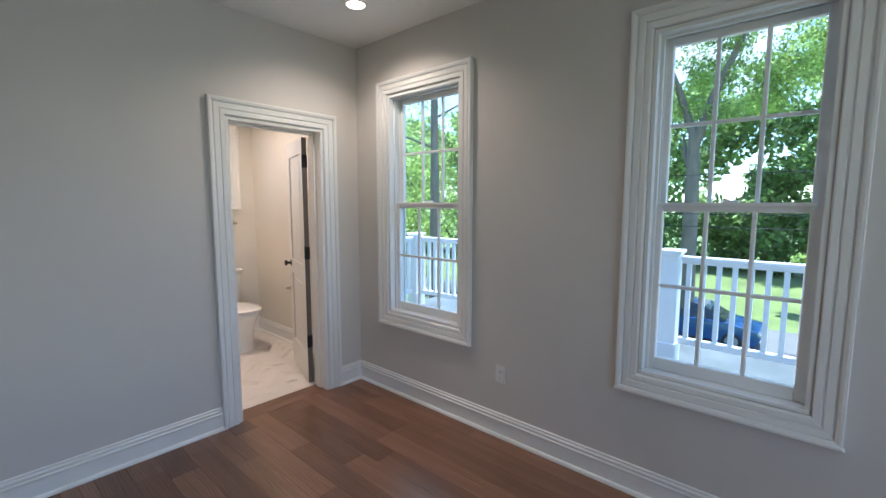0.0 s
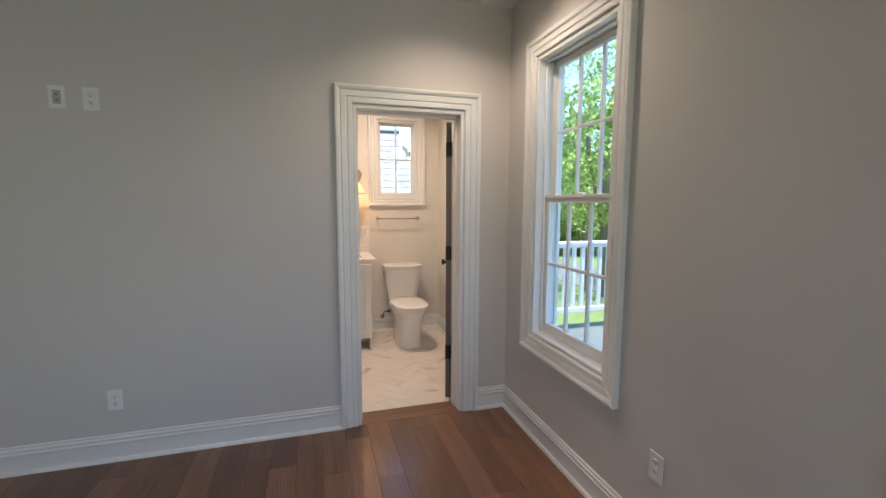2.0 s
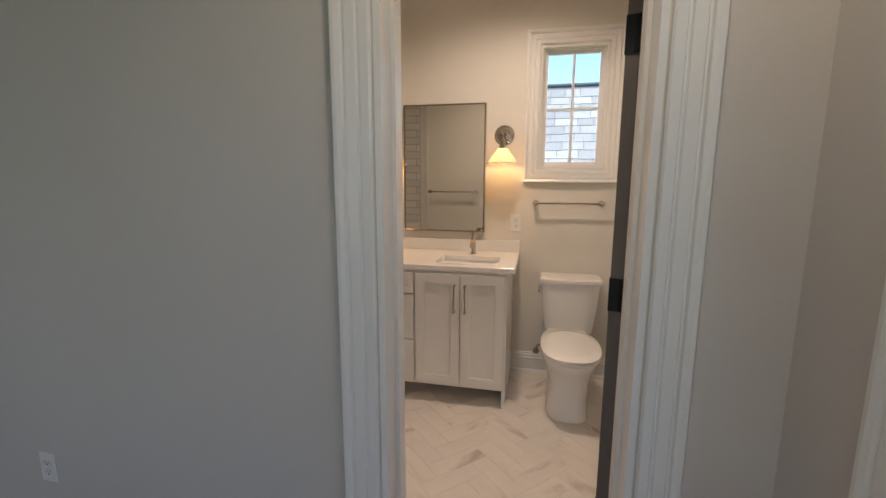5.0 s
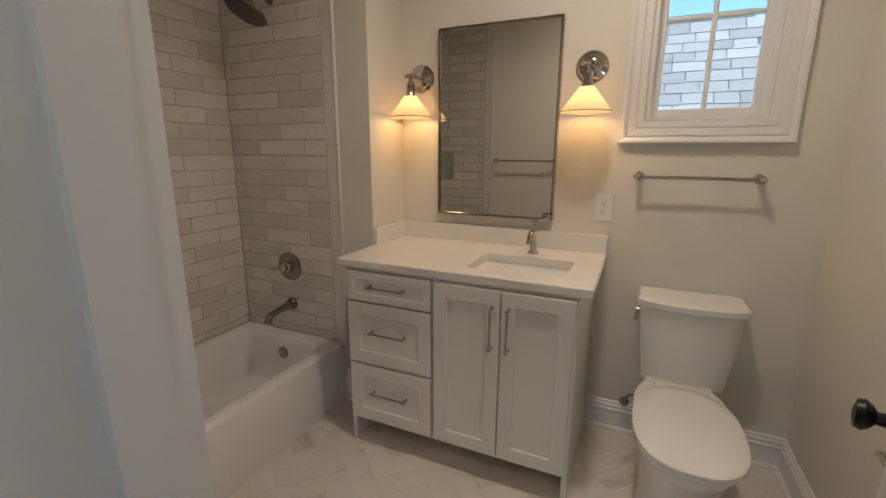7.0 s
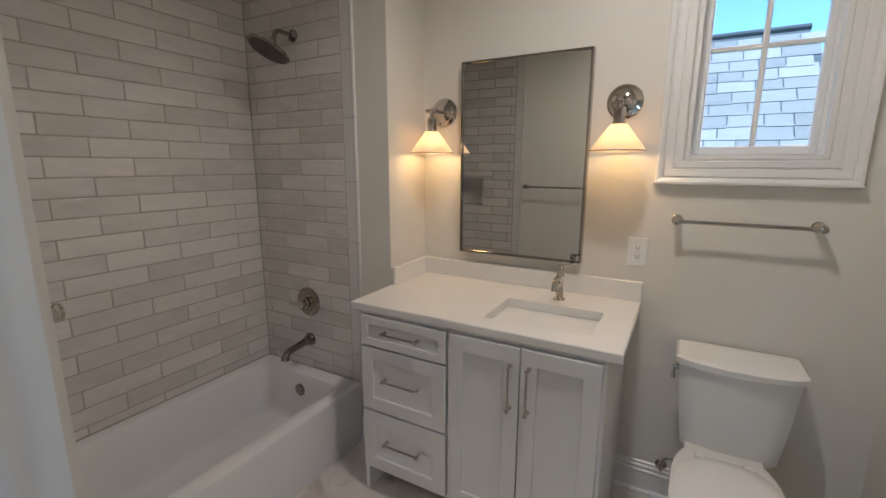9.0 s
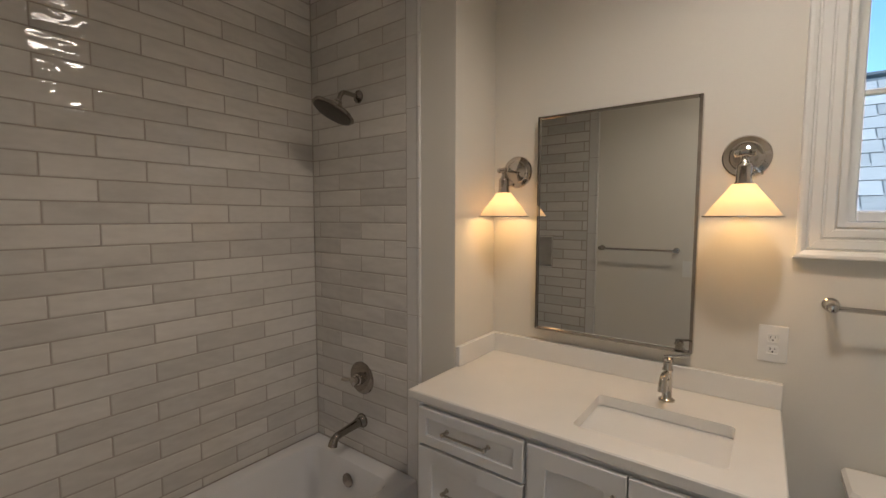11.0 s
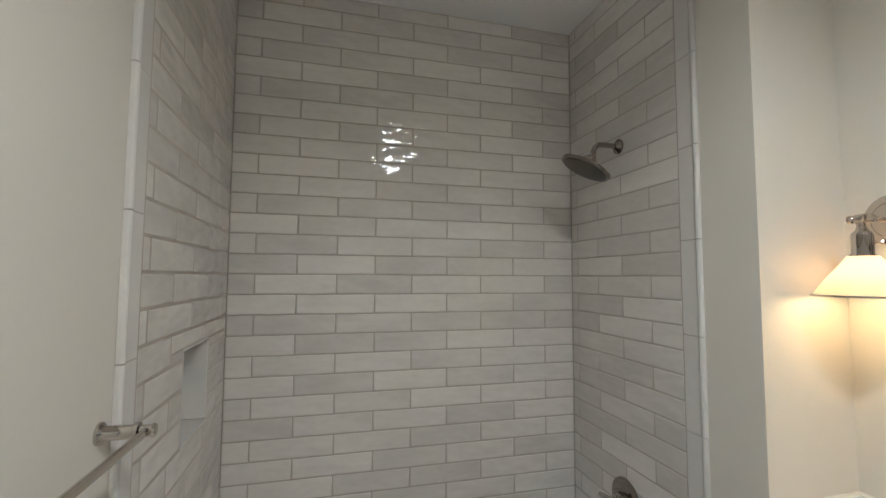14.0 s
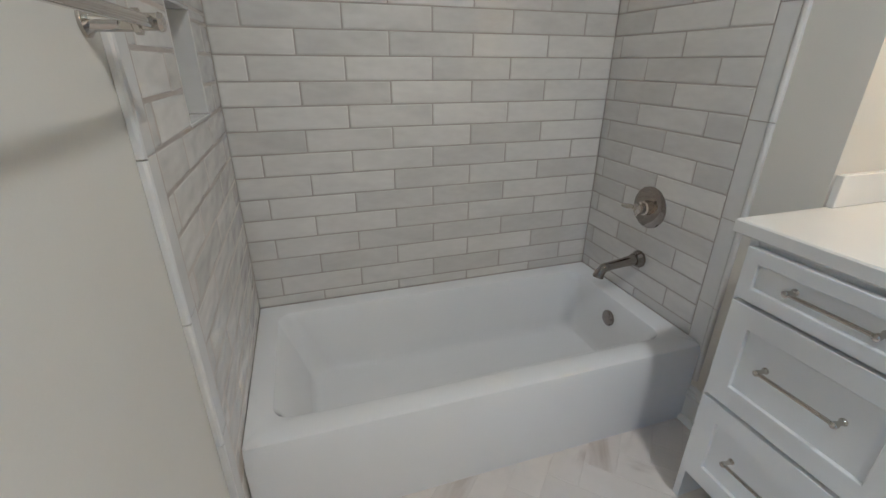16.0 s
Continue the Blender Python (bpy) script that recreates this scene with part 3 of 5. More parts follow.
box(bm, DOOR[0] + 0.018, DOOR[0] + 0.03, 0.08, 0.135, 0.0, DOOR[3] - 0.018), box(bm, DOOR[1] - 0.03, DOOR[1] - 0.018, 0.08, 0.135, 0.0, DOOR[3] - 0.018)
box(bm, DOOR[0] + 0.03, DOOR[1] - 0.03, 0.08, 0.135, DOOR[3] - 0.03, DOOR[3] - 0.018)
part("door_stop", bm, M_TRIM, door)
part("strike_plate", B(DOOR[0] + 0.018, DOOR[0] + 0.0195, 0.138, 0.168, 0.9, 0.965), M_BLACK, door, "black strike plate")

HINGE = Vector((DOOR[1] - 0.02, BY0 + 0.012, 0))
LEAF = pose(HINGE.x, HINGE.y, 0, 0, 0, 90 - 109 + 0)    # leaf runs from the pin along its own +x


def leaf_box(bm, x0, x1, y0, y1, z0, z1, bevel=0.0):
    n0 = len(bm.verts)
    box(bm, x0, x1, y0, y1, z0, z1, bevel, 1)
    bm.verts.ensure_lookup_table()
    bmesh.ops.transform(bm, matrix=LEAF @ pose(0, 0, 0, 0, 0, 90), verts=bm.verts[n0:])
    return bm


LW, LT = 0.655, 0.035
bm = bmesh.new()
st = 0.11
for x0, x1, z0, z1 in ((0.004, st, 0.012, 1.995), (LW - st, LW, 0.012, 1.995), (st, LW - st, 0.012, 0.24), (st, LW - st, 0.86, 0.98), (st, LW - st, 1.875, 1.995)):
    leaf_box(bm, x0, x1, 0.0, LT, z0, z1)
leaf = part("door_leaf", bm, M_DOORLEAF, door, "white two-panel door leaf")
for z0, z1 in ((0.24, 0.86), (0.98, 1.875)):
    bm = bmesh.new()
    leaf_box(bm, st - 0.003, LW - st + 0.003, 0.011, LT - 0.011, z0 - 0.003, z1 + 0.003)
    leaf_box(bm, st + 0.045, LW - st - 0.045, 0.006, LT - 0.006, z0 + 0.045, z1 - 0.045, 0.004)
    part("door_panel", bm, M_DOORLEAF, leaf)
# thin strip along the leaf's hinge side, darker than the leaf
part("leaf_edge", leaf_box(bmesh.new(), 0.0005, 0.0038, -0.001, LT + 0.001, 0.013, 1.994), M_EDGE, leaf, "dark hinge edge")
for z in (0.36, 1.087, 1.81):
    bm = leaf_box(bmesh.new(), -0.004, 0.0045, -0.004, LT + 0.003, z - 0.05, z + 0.05)
    turned(bm, (HINGE.x - 0.005, HINGE.y + 0.004, z - 0.05), (0, 0, 1), ((0, 0.005), (0.002, 0.009), (0.098, 0.009), (0.1, 0.005)), 12)
    part("hinge", bm, M_BLACK, door, "black butt hinge")
m_leaf = LEAF @ pose(0, 0, 0, 0, 0, 90)
bm = bmesh.new()
for sgn, y in ((1, LT), (-1, 0.0)):
    axis = (m_leaf.to_3x3() @ Vector((0, sgn, 0)))
    c = m_leaf @ Vector((LW - 0.06, y, 0.94))
    turned(bm, c, axis, ((0, 0.029), (0.004, 0.029), (0.008, 0.012), (0.03, 0.011), (0.036, 0.02), (0.046, 0.027), (0.056, 0.024), (0.06, 0.008)), 20)
part("door_knob", bm, M_BLACK, door, "black round door knob", smooth=40)

# ---------------------------------------------------------------- bathtub
TX0, TX1, TY0, TY1, RIM = -2.711, -1.985, 0.1855, 1.6945, 0.335
tub = thing("bathtub", ((TX0 + TX1) / 2, (TY0 + TY1) / 2, 0), "glossy white alcove bathtub with a flat front apron, empty", "bathtub")
bm = bmesh.new()


def tubring(dx0, dx1, dy0, dy1, z, r):
    return rounded(TX0 + dx0, TX1 - dx1, TY0 + dy0, TY1 - dy1, z, r, 6)


rings = [tubring(0, 0, 0, 0, 0.0, 0.004), tubring(0, 0, 0, 0, RIM - 0.026, 0.004), tubring(0.002, 0.006, 0.002, 0.002, RIM - 0.008, 0.006), tubring(0.008, 0.018, 0.006, 0.006, RIM, 0.012),
         tubring(0.055, 0.07, 0.06, 0.075, RIM, 0.05), tubring(0.07, 0.086, 0.074, 0.088, RIM - 0.006, 0.055), tubring(0.08, 0.097, 0.085, 0.097, RIM - 0.03, 0.06),
         tubring(0.092, 0.106, 0.13, 0.102, 0.2, 0.065), tubring(0.104, 0.116, 0.165, 0.108, 0.095, 0.07), tubring(0.109, 0.121, 0.175, 0.112, 0.07, 0.07), tubring(0.12, 0.132, 0.188, 0.122, 0.056, 0.066), tubring(0.138, 0.15, 0.206, 0.14, 0.05, 0.06), tubring(0.21, 0.22, 0.3, 0.21, 0.047, 0.05)]
loft(bm, rings)
part("tub_shell", bm, M_TUB, tub, smooth=35)
bm = turned(bmesh.new(), (-2.345, TY1 - 0.104, 0.245), (0, -1, 0.05), ((0, 0.034), (0.006, 0.034), (0.011, 0.028), (0.012, 0.008)), 24)
part("overflow_cover", bm, M_DARKNICKEL, tub, "dark nickel overflow cover", smooth=40)
bm = turned(bmesh.new(), (-2.345, 1.47, 0.047), (0, 0, 1), ((0, 0.03), (0.004, 0.029), (0.006, 0.02), (0.012, 0.018), (0.014, 0.006)), 20)
part("drain", bm, M_DARKNICKEL, tub, "dark nickel drain", smooth=40)

# shower fittings
valve = thing("shower_valve", (-2.345, 1.69, 0.73), "polished nickel shower valve with a cross handle on tile", "valve")
bm = turned(bmesh.new(), (-2.345, 1.69, 0.73), (0, -1, 0), ((0, 0.082), (0.004, 0.082), (0.008, 0.074), (0.011, 0.05), (0.013, 0.03)), 32)
part("escutcheon", bm, M_DARKNICKEL, valve, smooth=40)
bm = turned(bmesh.new(), (-2.345, 1.678, 0.73), (0, -1, 0), ((0, 0.03), (0.02, 0.028), (0.024, 0.022), (0.05, 0.021), (0.054, 0.015), (0.058, 0.005)), 24)
tube(bm, [(-2.345, 1.64, 0.73), (-2.40, 1.636, 0.724), (-2.43, 1.634, 0.72)], [0.009, 0.011, 0.008])
tube(bm, [(-2.345, 1.64, 0.73), (-2.352, 1.637, 0.7)], [0.009, 0.007])
tube(bm, [(-2.345, 1.64, 0.73), (-2.338, 1.637, 0.76)], [0.009, 0.007])
part("valve_handle", bm, M_NICKEL, valve, smooth=45)

spout = thing("tub_spout", (-2.345, 1.69, 0.5), "polished nickel tub spout over the bathtub", "spout")
bm = turned(bmesh.new(), (-2.345, 1.69, 0.51), (0, -1, 0), ((0, 0.036), (0.01, 0.036), (0.016, 0.03), (0.03, 0.026)), 24)
tube(bm, [(-2.345, 1.67, 0.51), (-2.345, 1.6, 0.503), (-2.345, 1.55, 0.497)] + bend((-2.345, 1.53, 0.494), (-2.345, 1.507, 0.49), (-2.345, 1.5, 0.455), 5), [0.024, 0.019, 0.018] + [0.019] * 3 + [0.02, 0.021, 0.022])
part("spout_body", bm, M_DARKNICKEL, spout, smooth=45)

head = thing("rain_shower", (-2.345, 1.69, 2.105), "polished nickel rain shower head on a bent arm", "shower")
bm = turned(bmesh.new(), (-2.345, 1.69, 2.105), (0, -1, 0), ((0, 0.03), (0.005, 0.03), (0.009, 0.022), (0.02, 0.013)), 24)
tube(bm, [(-2.345, 1.68, 2.105), (-2.345, 1.63, 2.107)] + bend((-2.345, 1.61, 2.107), (-2.345, 1.575, 2.107), (-2.345, 1.57, 2.055), 6), 0.0105)
part("shower_arm", bm, M_DARKNICKEL, head, smooth=45)
axis = Vector((-0.2, -0.5, -1)).normalized()
bm = turned(bmesh.new(), (-2.345, 1.57, 2.062), axis, ((0, 0.016), (0.008, 0.02), (0.013, 0.017), (0.018, 0.029), (0.03, 0.033), (0.034, 0.045), (0.046, 0.049), (0.05, 0.06)), 32)
part("rose_dome", bm, M_NICKEL, head, "stepped nickel dome", smooth=40)
u_ = axis.orthogonal().normalized()
v_ = axis.cross(u_)
rings = []
for h_, r_ in ((0.044, 0.052), (0.05, 0.085), (0.054, 0.1), (0.061, 0.102), (0.065, 0.097), (0.066, 0.03)):
    ring = []
    for i in range(80):
        a_ = 2 * math.pi * i / 80
        rr = r_ * (1 + 0.055 * (abs(math.cos(4 * a_)) - 0.6) * min(1.0, r_ / 0.09))
        ring.append(Vector((-2.345, 1.57, 2.062)) + axis * h_ + rr * (math.cos(a_) * u_ + math.sin(a_) * v_))
    rings.append(ring)
bm = loft(bmesh.new(), rings)
part("rose", bm, M_DARKNICKEL, head, "broad scalloped nickel disc", smooth=40)
part("spray_face", turned(bmesh.new(), Vector((-2.345, 1.57, 2.062)) + axis * 0.0665, axis, ((0, 0.091), (0.002, 0.09), (0.003, 0.08), (0.0032, 0.02)), 40), M_SPRAY, head, "dark spray face", smooth=40)

# ---------------------------------------------------------------- vanity
VX0, VX1, VF, VT = -1.745, -0.735, 1.42, 0.868
vanity = thing("vanity_cabinet", ((VX0 + VX1) / 2, 1.7, 0), "white shaker vanity cabinet with three drawers and two doors", "vanity")
part("side_panel", B(VX0, VX0 + 0.02, VF, BY1 - 0.004, 0.0, VT), M_CAB, vanity)
part("side_panel", B(VX1 - 0.02, VX1, VF, BY1 - 0.004, 0.0, VT), M_CAB, vanity)
part("cabinet_body", B(VX0 + 0.02, VX1 - 0.02, VF + 0.003, BY1 - 0.01, 0.115, VT - 0.002), M_CAB, vanity)
part("toe_kick", B(VX0 + 0.02, VX1 - 0.02, VF + 0.26, VF + 0.275, 0.0, 0.115), M_CAB, vanity)


def shaker(name, x0, x1, z0, z1, rail):
    bm = holed("y", VF - 0.02, VF - 0.001, x0, x1, z0, z1, [(x0 + rail, x1 - rail, z0 + rail, z1 - rail)])
    bmesh.ops.recalc_face_normals(bm, faces=bm.faces)
    sharp = [e for e in bm.edges if len(e.link_faces) == 2 and e.calc_face_angle() > 0.5]
    bmesh.ops.bevel(bm, geom=sharp, offset=0.0016, segments=1, affect="EDGES", profile=0.5)
    ob = part(name, bm, M_CAB, vanity)
    part("inset_panel", B(x0 + rail - 0.004, x1 - rail + 0.004, VF - 0.009, VF - 0.0015, z0 + rail - 0.004, z1 - rail + 0.004), M_CAB, ob)
    return ob


def pull(parent, c, along, length=0.15):
    c, along = Vector(c), Vector(along)
    bm = bmesh.new()
    a, b, o = c - along * length / 2, c + along * length / 2, Vector((0, -1, 0))
    for p in (a, b):
        turned(bm, p + o * 0.0, o, ((0, 0.008), (0.003, 0.0085), (0.006, 0.0055), (0.022, 0.005), (0.024, 0.0075), (0.034, 0.0075), (0.037, 0.004)), 14)
    tube(bm, [a + o * 0.029 - along * 0.006, b + o * 0.029 + along * 0.006], 0.0048, 10)
    return part("pull_handle", bm, M_NICKEL, parent, "polished nickel bar pull", smooth=45)


for z0, z1, zh in ((0.722, 0.853, 0.79), (0.424, 0.712, 0.578), (0.133, 0.413, 0.28)):
    d = shaker("drawer", VX0 + 0.012, -1.32, z0, z1, 0.034 if z0 > 0.7 else 0.058)
    pull(d, (-1.53, VF - 0.0195 if z0 > 0.9 else VF - 0.0085, zh), (1, 0, 0), 0.165)
for x0, x1, xh in ((-1.306, -1.023, -1.054), (-1.018, VX1 - 0.012, -0.987)):
    d = shaker("cabinet_door", x0, x1, 0.133, 0.853, 0.058)
    pull(d, (xh, VF - 0.0195, 0.703), (0, 0, 1), 0.165)

# worktop with a cut-out, splash
CT = (VT + 0.002, 0.905)
SK = (-1.206, -0.806, 1.497, 1.777)
CX0, CX1, CF = WINGX + 0.002, -0.692, 1.403
bm = bmesh.new()
hole_t = rounded(*SK, CT[1], 0.018, 4)
hole_b = [(x, y, CT[0]) for x, y, _ in hole_t]


def ringed(z, hole):
    """The slab's face with the hole, by joining the hole's ring to an outer ring of as many points."""
    outer = []
    for x, y, _ in hole:
        cx, cy = (SK[0] + SK[1]) / 2, (SK[2] + SK[3]) / 2
        dx, dy = x - cx, y - cy
        s = min([((CX1 if dx > 0 else CX0) - cx) / dx if abs(dx) > 1e-6 else 1e9, ((BY1 - 0.003 if dy > 0 else CF) - cy) / dy if abs(dy) > 1e-6 else 1e9])
        outer.append((cx + dx * s, cy + dy * s, z))
    return outer


def corners(ring, z):
    """Pull the four ring points nearest the slab's corners onto them."""
    ring = [list(p) for p in ring]
    for cx, cy in ((CX0, CF), (CX1, CF), (CX0, BY1 - 0.003), (CX1, BY1 - 0.003)):
        k = min(range(len(ring)), key=lambda i: (ring[i][0] - cx) ** 2 + (ring[i][1] - cy) ** 2)
        ring[k] = [cx, cy, z]
    return [tuple(p) for p in ring]


out_t, out_b = corners(ringed(CT[1], hole_t), CT[1]), corners(ringed(CT[0], hole_b), CT[0])
def inset(ring, d, z):
    return [(min(max(x, CX0 + d), CX1 - d), min(max(y, CF + d), BY1 - 0.003 - d), z) for x, y, _ in ring]
rows = [hole_b, hole_t, inset(out_t, 0.004, CT[1]), inset(out_t, 0.0, CT[1] - 0.004), inset(out_b, 0.0, CT[0] + 0.003), inset(out_b, 0.003, CT[0])]
loft(bm, rows + [hole_b], cap=False)
bmesh.ops.remove_doubles(bm, verts=bm.verts, dist=1e-5)
worktop = thing("worktop", (-1.24, 1.7, CT[0]), "white quartz vanity top with low upstands and a sink cut-out", "worktop")
part("slab", bm, M_QUARTZ, worktop, smooth=30)
part("back_upstand", B(CX0, CX1, BY1 - 0.022, BY1 - 0.002, CT[1] + 0.0005, 0.99, 0.002, 1), M_QUARTZ, worktop)
part("side_upstand", B(CX0 + 0.001, CX0 + 0.02, WINGY + 0.004, BY1 - 0.0225, CT[1] + 0.0005, 0.99, 0.002, 1), M_QUARTZ, worktop)

sink = thing("sink", ((SK[0] + SK[1]) / 2, (SK[2] + SK[3]) / 2, 0.74), "white rectangular undermount sink, empty", "sink")
bm = bmesh.new()
loft(bm, [rounded(SK[0] - 0.02, SK[1] + 0.02, SK[2] - 0.02, SK[3] + 0.02, CT[0] - 0.001, 0.03), rounded(SK[0] - 0.004, SK[1] + 0.004, SK[2] - 0.004, SK[3] + 0.004, CT[0] - 0.0015, 0.022),
          rounded(SK[0] + 0.004, SK[1] - 0.004, SK[2] + 0.004, SK[3] - 0.004, 0.83, 0.03), rounded(SK[0] + 0.02, SK[1] - 0.02, SK[2] + 0.02, SK[3] - 0.02, 0.775, 0.05), rounded(SK[0] + 0.06, SK[1] - 0.06, SK[2] + 0.05, SK[3] - 0.05, 0.757, 0.06), rounded(-1.05, -0.96, 1.6, 1.68, 0.75, 0.03)], cap=False)
bm.faces.new([v for v in bm.verts][-24:])
part("basin", bm, M_PORC, sink, smooth=50)
part("sink_drain", turned(bmesh.new(), (-1.006, 1.64, 0.7505), (0, 0, 1), ((0, 0.022), (0.003, 0.021), (0.005, 0.012)), 18), M_NICKEL, sink, "nickel drain", smooth=40)

FX, FY, FZ = -1.008, 1.866, CT[1]
faucet = thing("faucet", (FX, FY, FZ), "polished nickel single-hole faucet with a cross lever", "faucet")
bm = turned(bmesh.new(), (FX, FY, FZ + 0.0005), (0, 0, 1), ((0, 0.026), (0.004, 0.026), (0.008, 0.019), (0.013, 0.0155), (0.1, 0.0145), (0.104, 0.0175), (0.11, 0.0175), (0.114, 0.0145), (0.135, 0.0135), (0.138, 0.017), (0.146, 0.016), (0.152, 0.009), (0.156, 0.003)), 24)
part("faucet_body", bm, M_NICKEL, faucet, smooth=40)
bm = tube(bmesh.new(), [(FX, FY, FZ + 0.075), (FX, FY - 0.03, FZ + 0.098)] + bend((FX, FY - 0.05, FZ + 0.105), (FX, FY - 0.09, FZ + 0.108), (FX, FY - 0.095, FZ + 0.06), 6), [0.011, 0.011, 0.0115, 0.0115, 0.0115, 0.012, 0.0125, 0.013, 0.0135], 14)
part("spout", bm, M_NICKEL, faucet, smooth=45)
bm = tube(bmesh.new(), [(FX - 0.012, FY - 0.006, FZ + 0.15), (FX + 0.02, FY, FZ + 0.158), (FX + 0.062, FY + 0.004, FZ + 0.166)], [0.007, 0.005, 0.0045], 10)
tube(bm, [(FX - 0.004, FY - 0.02, FZ + 0.146), (FX, FY, FZ + 0.15), (FX + 0.004, FY + 0.02, FZ + 0.15)], [0.005, 0.006, 0.005], 10)
part("lever", bm, M_NICKEL, faucet, smooth=45)

# mirror
MX0, MX1, MZ0, MZ1, MF = -1.553, -0.95, 1.047, 1.956, 1.978
mirror = thing("wall_mirror", ((MX0 + MX1) / 2, BY1, MZ0), "tall rectangular wall mirror in a thin nickel frame", "mirror")
bm = bmesh.new()
fr = 0.011
for x0, x1, z0, z1 in ((MX0, MX0 + fr, MZ0, MZ1), (MX1 - fr, MX1, MZ0, MZ1), (MX0 + fr, MX1 - fr, MZ0, MZ0 + fr), (MX0 + fr, MX1 - fr, MZ1 - fr, MZ1)):
    box(bm, x0, x1, MF, BY1 - 0.001, z0, z1, 0.0015, 1)
part("mirror_frame", bm, M_DARKNICKEL, mirror, "thin polished nickel frame")
part("mirror_glass", B(MX0 + fr - 0.002, MX1 - fr + 0.002, MF + 0.006, MF + 0.012, MZ0 + fr - 0.002, MZ1 - fr + 0.002), M_MIRROR, mirror, "clear silvered glass")


def sconce(x, y):
    s = thing("wall_sconce", (x, y, 1.735), "polished nickel wall lamp with a lit cone glass shade", "wall lamp", "sconces beside the mirror")
    bm = turned(bmesh.new(), (x, y, 1.735), (0, -1, 0), ((0.0005, 0.07), (0.006, 0.07), (0.01, 0.066), (0.012, 0.05), (0.016, 0.046), (0.018, 0.03), (0.022, 0.024)), 36)
    part("backplate", bm, M_NICKEL, s, smooth=35)
    bm = tube(bmesh.new(), [(x, y - 0.02, 1.735), (x, y - 0.115, 1.732)], 0.0065)
    turned(bm, (x - 0.03, y - 0.13, 1.732), (1, 0, 0), ((0, 0.004), (0.003, 0.011), (0.012, 0.011), (0.016, 0.007), (0.02, 0.013), (0.04, 0.013), (0.044, 0.007), (0.048, 0.011), (0.057, 0.011), (0.06, 0.004)), 16)
    part("arm", bm, M_NICKEL, s, smooth=45)
    bm = turned(bmesh.new(), (x, y - 0.13, 1.73), (0, 0, -1), ((0, 0.009), (0.02, 0.01), (0.028, 0.014), (0.034, 0.02), (0.04, 0.022), (0.085, 0.0225), (0.09, 0.026), (0.098, 0.026)), 24)
    tube(bm, [(x + 0.02, y - 0.13, 1.67), (x + 0.042, y - 0.13, 1.67)], 0.003, 8)
    turned(bm, (x + 0.042, y - 0.13, 1.67), (1, 0, 0), ((0, 0.006), (0.003, 0.008), (0.006, 0.006)), 12)
    part("socket", bm, M_NICKEL, s, smooth=40)
    prof = ((0.0, 0.031), (-0.02, 0.045), (-0.06, 0.076), (-0.103, 0.106))
    rings = [circle((x, y - 0.13, 1.637 + h), (0, 0, 1), r, 36) for h, r in prof] + [circle((x, y - 0.13, 1.637 + h), (0, 0, 1), r - 0.003, 36) for h, r in prof[::-1]]
    part("shade", loft(bmesh.new(), rings, cap=False), M_SHADE, s, "lit white cone glass shade", smooth=50)
    bm = loft(bmesh.new(), [circle((x, y - 0.13, 1.5335 + h), (0, 0, 1), r, 36) for h, r in ((0, 0.1045), (0, 0.1085), (0.005, 0.1085), (0.005, 0.1045), (0, 0.1045))], cap=False)
    part("rim_band", bm, M_NICKEL, s, "thin metal rim", smooth=30)
    return s


for sx, sy in SCONCES:
    sconce(sx, sy)


# ---------------------------------------------------------------- toilet
TC = -0.352
toilet = thing("toilet", (TC, 1.65, 0), "white two-piece toilet with the lid closed", "toilet")
bm = bmesh.new()
loft(bm, [oval(TC, 1.6, z, rx, f, b, e) for z, rx, f, b, e in ((0.0, 0.128, 1.345, 1.90, 3.2), (0.03, 0.126, 1.345, 1.90, 3.2), (0.14, 0.122, 1.35, 1.89, 3.0), (0.23, 0.132, 1.325, 1.89, 2.7), (0.3, 0.152, 1.285, 1.89, 2.5), (0.35, 0.168, 1.245, 1.89, 2.4), (0.385, 0.174, 1.222, 1.89, 2.4), (0.399, 0.172, 1.224, 1.89, 2.4), (0.403, 0.16, 1.24, 1.88, 2.4))])
part("bowl", bm, M_PORC, toilet, smooth=60)
bm = bmesh.new()
loft(bm, [oval(TC, 1.47, z, rx, f, b, e) for z, rx, f, b, e in ((0.405, 0.168, 1.222, 1.72, 2.5), (0.407, 0.174, 1.214, 1.725, 2.5), (0.42, 0.175, 1.212, 1.726, 2.5), (0.422, 0.17, 1.22, 1.72, 2.5))])
part("seat", bm, M_PORC, toilet, smooth=50)
bm = bmesh.new()
loft(bm, [oval(TC, 1.47, z, rx, f, b, e) for z, rx, f, b, e in ((0.425, 0.17, 1.21, 1.73, 2.5), (0.428, 0.176, 1.203, 1.734, 2.5), (0.438, 0.176, 1.203, 1.734, 2.5), (0.443, 0.17, 1.212, 1.728, 2.5), (0.447, 0.12, 1.28, 1.68, 2.4), (0.449, 0.05, 1.4, 1.6, 2.2))])
part("lid", bm, M_PORC, toilet, smooth=50)
for dx in (-0.075, 0.075):
    part("hinge_cap", B(TC + dx - 0.02, TC + dx + 0.02, 1.735, 1.768, 0.404, 0.43, 0.006), M_PORC, toilet, smooth=40)


def tank_ring(z, hw, front, back, bow, r):
    pts = []
    n = 12
    for i in range(n + 1):
        u = -1 + 2 * i / n
        pts.append((TC + 0.015 + u * hw, front - bow * (1 - u * u) + (r * max(0, abs(u) - 0.85) / 0.15), z))
    pts += [(TC + 0.015 + hw, back, z), (TC + 0.015 - hw, back, z)]
    return pts


